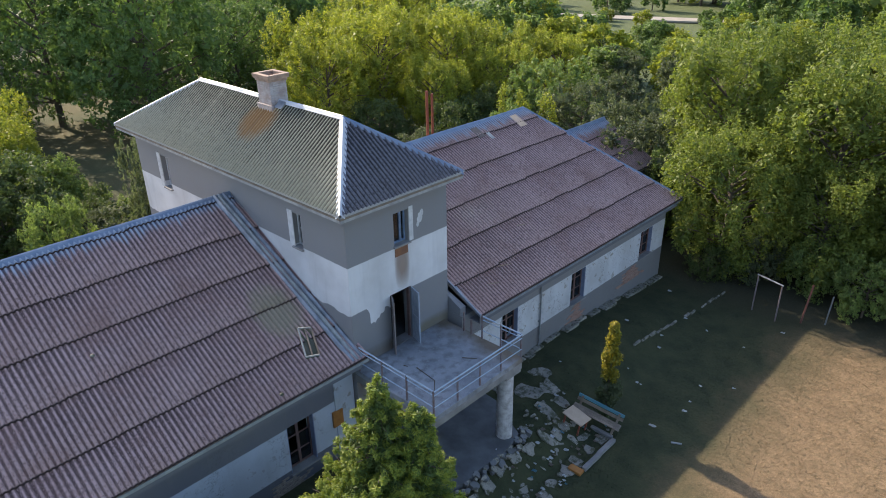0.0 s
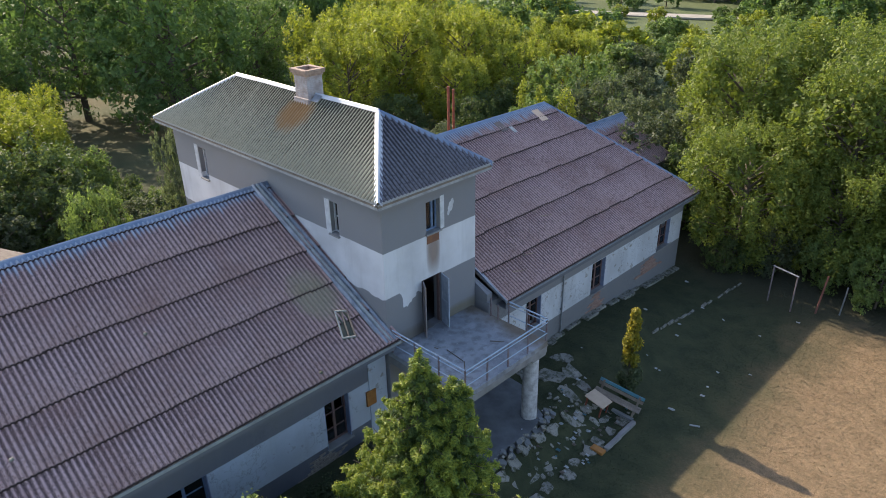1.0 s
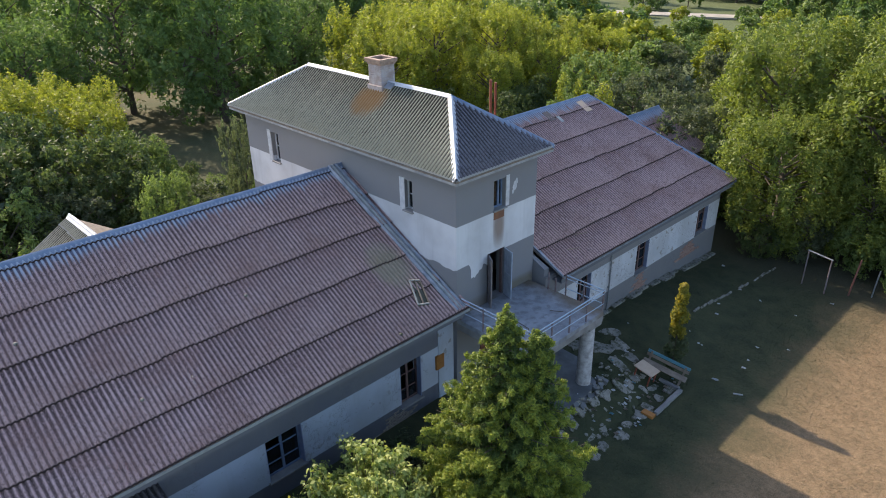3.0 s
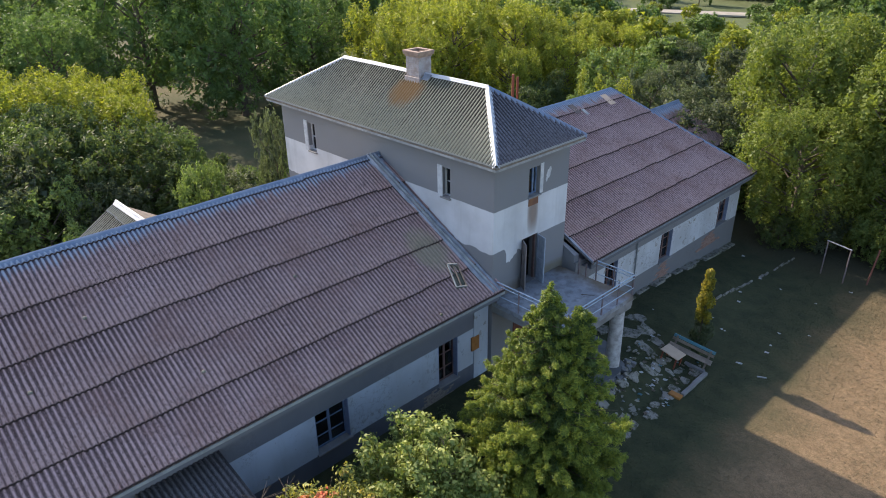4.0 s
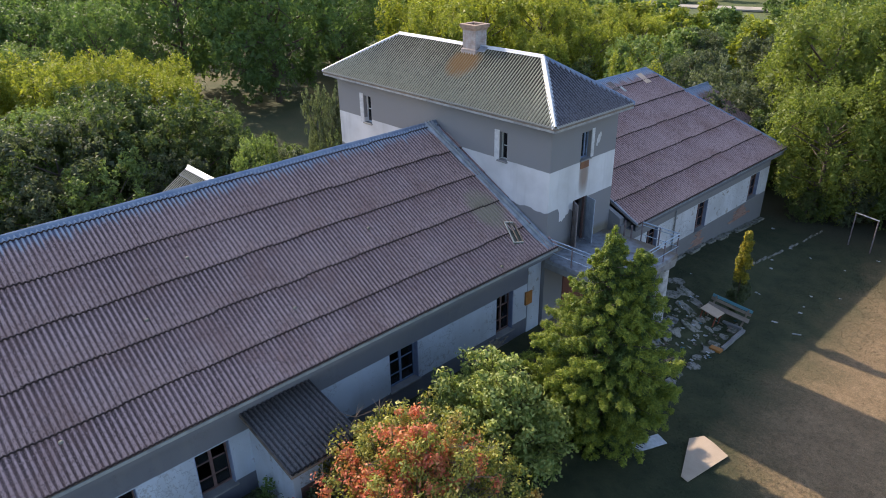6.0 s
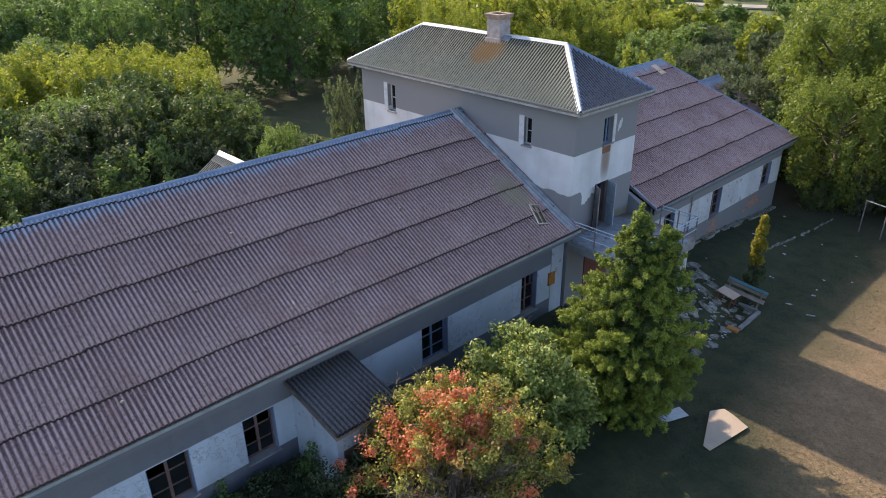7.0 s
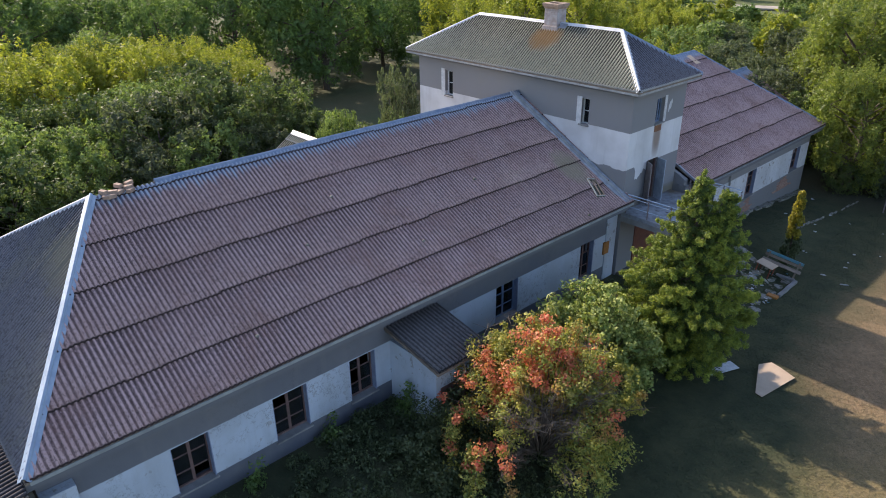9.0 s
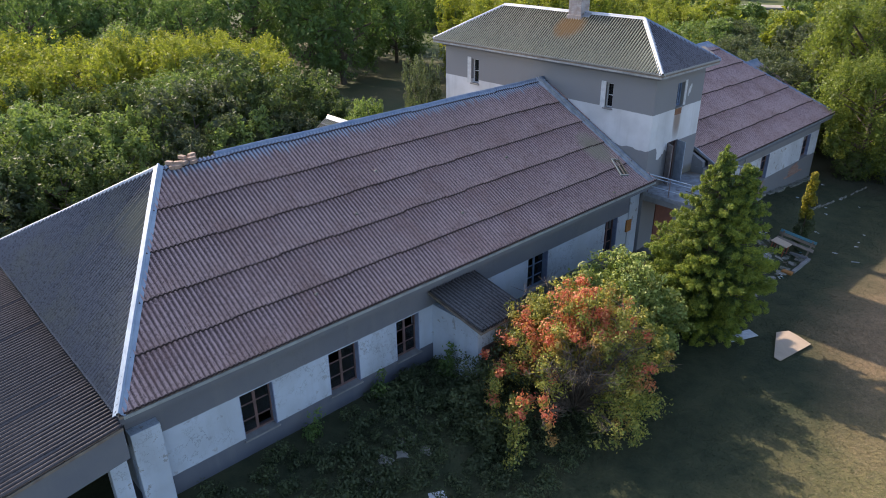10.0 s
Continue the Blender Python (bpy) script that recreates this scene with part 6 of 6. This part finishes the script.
brick_patch(far_wing, FX, 22.9, 24.6, 0.7, 1.72, 4)
brick_patch(far_wing, FX, 20.9, 23.2, 0.15, 0.95, 6, M_RUBBLE)
brick_patch(wing, WX, 7.2, 10.6, 0.35, 1.5, 5, M_RUBBLE)

# ---- plants ----
def thuja(x, y, height, radius):
    rn = random.Random(12)
    centres, radii = [], []
    for k in range(130):
        h = rn.random()
        w = radius * (math.sin(min(1, h * 1.35 + 0.18) * math.pi) ** 0.6 if h < 0.6 else (1 - h) ** 0.7 * 1.5)
        a = rn.uniform(0, 2 * math.pi)
        q = rn.uniform(0.45, 1)
        centres.append(Vector((math.cos(a) * w * q, math.sin(a) * w * q, 0.2 + h * (height - 0.3))))
        radii.append(rn.uniform(0.10, 0.19))
    ob = thing("thuja", (x, y, ground_z(x, y) - 0.02), "slim golden-yellow thuja standing on the grass", "tree")
    tr = new("trunk", wood_mesh("trunk", [(Vector((0, 0, -0.1)), Vector((0, 0, height * 0.8)), 0.06, 0.01)]))
    tr.parent = ob
    # foot stays in the house's shadow: shade put into darker lower leaves
    for nm, mat_, low in (("crown", M_LEAF_THUJA, False), ("lower_foliage", M_LEAF_WEED, True)):
        pick = [k for k in range(len(centres)) if (centres[k].z < height * 0.42) == low and (not low or k % 2)]
        cr = new(nm, leaf_mesh(nm, [centres[k] for k in pick], [radii[k] for k in pick], 90, 0.05, 12, 1.3, mat_))
        cr.parent = ob


thuja(-10.46, 19.6, 4.3, 0.40)


def sapling(x, y, height, seed):
    """A slim young tree, leafy all the way up."""
    rn = random.Random(seed)
    centres = [Vector((rn.gauss(0, 0.16), rn.gauss(0, 0.16), height * (0.35 + 0.65 * k / 25))) for k in range(26)]
    ob = thing("sapling", (x, y, 0), "slim young tree with fresh yellow-green leaves", "tree", "saplings behind the wing")
    tr = new("trunk", wood_mesh("trunk", [(Vector((0, 0, -0.1)), Vector((0, 0, height * 0.95)), 0.05, 0.01)]))
    cr = new("crown", leaf_mesh("crown", centres, [rn.uniform(0.2, 0.34) for _ in centres], 34, 0.09, seed, 1.2, M_LEAF_YELLOW))
    tr.parent = cr.parent = ob


for k, (x, y, h) in enumerate(((-27.6, 34.2, 7.6), (-26.6, 34.8, 7.2), (-25.9, 34.5, 6.7), (-25.0, 35.0, 7.3), (-24.5, 35.2, 6.9))):
    sapling(x, y, h, 60 + k)


def undergrowth(name, spots, label, seed, leaf=0.05, per=120, material=None):
    """Weeds, nettles and seedlings that nobody could count."""
    rn = random.Random(seed)
    centres, radii = [], []
    for x0, x1, y0, y1, h, n in spots:
        for _ in range(n):
            q = rn.random() ** 1.6
            z = h * q
            x, y = rn.uniform(x0, x1), rn.uniform(y0, y1)
            centres.append((x, y, z * rn.uniform(0.5, 1.0) + 0.1 + ground_z(x, y)))
            radii.append(rn.uniform(0.16, 0.34))
    ob = new(name, leaf_mesh(name, centres, radii, per, leaf, seed, 1.0, material or M_LEAF_WEED))
    tagged(ob, label, "undergrowth", kind="stuff")


undergrowth("undergrowth", [(-14.9, -13.2, -11.6, -2.0, 0.25, 80), (-13.4, -12.0, -3.8, 0.5, 0.6, 50), (-13.0, -10.5, -9.5, -6.4, 0.3, 30), (-12.4, -10.8, -3.6, -1.4, 1.5, 80), (-15.2, -14.4, -5.0, -1.8, 0.4, 36), (-14.9, -13.0, 0.8, 8.0, 0.35, 100), (-13.4, -11.4, -2.5, -0.5, 2.0, 80),
                            (-14.6, -13.2, 6.5, 11.3, 0.5, 50), (-13.6, -9.6, -10.5, -2.6, 0.22, 150), (-11.0, -8.6, -4.2, 3.0, 0.16, 90)], "dark weeds and brambles along the wall's foot", 3, 0.045, 110)
undergrowth("undergrowth", [(-15.2, -14.9, -4.7, -4.4, 1.2, 9), (-15.0, -14.8, -7.5, -7.2, 1.4, 8), (-14.7, -14.1, -2.1, -1.8, 1.4, 14)], "young seedlings growing up against the wall", 4, 0.06, 50, M_LEAF_DARK)


def grass(name, spots, label, seed, material):
    """Short blades, one bent triangle each."""
    rng = np.random.default_rng(seed)
    pts = np.concatenate([np.stack([rng.uniform(a, b, n), rng.uniform(c, d, n), np.zeros(n)], 1) for a, b, c, d, n in spots])
    pts[:, 2] = [ground_z(a, b) for a, b in pts[:, :2]]
    n = len(pts)
    ang = rng.uniform(0, 2 * math.pi, n)
    w = np.stack([np.cos(ang), np.sin(ang), np.zeros(n)], 1) * (0.010 + 0.014 * rng.random(n))[:, None]
    tip = np.stack([rng.normal(0, 0.045, n), rng.normal(0, 0.045, n), 0.02 + 0.03 * rng.random(n)], 1)
    v = np.stack([pts - w, pts + w, pts + tip], 1).reshape(-1, 3)
    me = bpy.data.meshes.new(name)
    me.vertices.add(n * 3)
    me.vertices.foreach_set("co", v.ravel())
    me.loops.add(n * 3)
    me.loops.foreach_set("vertex_index", np.arange(n * 3))
    me.polygons.add(n)
    me.polygons.foreach_set("loop_start", np.arange(n) * 3)
    me.update(calc_edges=True)
    me.materials.append(material)
    tagged(new(name, me), label, "grass", kind="stuff")


grass("grass", [(-14.5, 4.0, -9.0, 34.0, 150000)], "lawn grass, green along the house and burnt dry beyond", 5, M_GRASS)

# far road, fields and a red-roofed house among the trees
road = part("road", slab([(-130, 93.5, 0.3), (-10, 138.3, 0.3), (-10, 143.0, 0.3), (-130, 98.5, 0.3)], 0, 0.3), plain("pale_gravel", (0.40, 0.36, 0.31), (0.28, 0.26, 0.22), 0.3))
tagged(road, "pale gravel road crossing the far fields", "road", kind="structure")
house = thing("house", (-35.0, 139.0, 0), "small red-brick house far off among the trees", "house")
part("wall", box((-39, 136.5, 0), (-31, 142.5, 3.2)), plain("far_brick", (0.36, 0.15, 0.10), (0.28, 0.12, 0.09), 2.0), house)
part("roof", slab([(-39.4, 136.1, 3.2), (-30.6, 136.1, 3.2), (-30.6, 139.5, 5.4), (-39.4, 139.5, 5.4)], 0, 0.15), plain("far_roof", (0.20, 0.10, 0.08), (0.15, 0.09, 0.08), 2.0), house)
part("roof", slab([(-30.6, 142.9, 3.2), (-39.4, 142.9, 3.2), (-39.4, 139.5, 5.4), (-30.6, 139.5, 5.4)], 0, 0.15), plain("far_roof", (0.20, 0.10, 0.08), (0.15, 0.09, 0.08), 2.0), house)
for x in (-37.5, -33.5):
    part("window", box((x, 136.46, 1.0), (x + 1.1, 136.495, 2.3)), M_DARK, house)
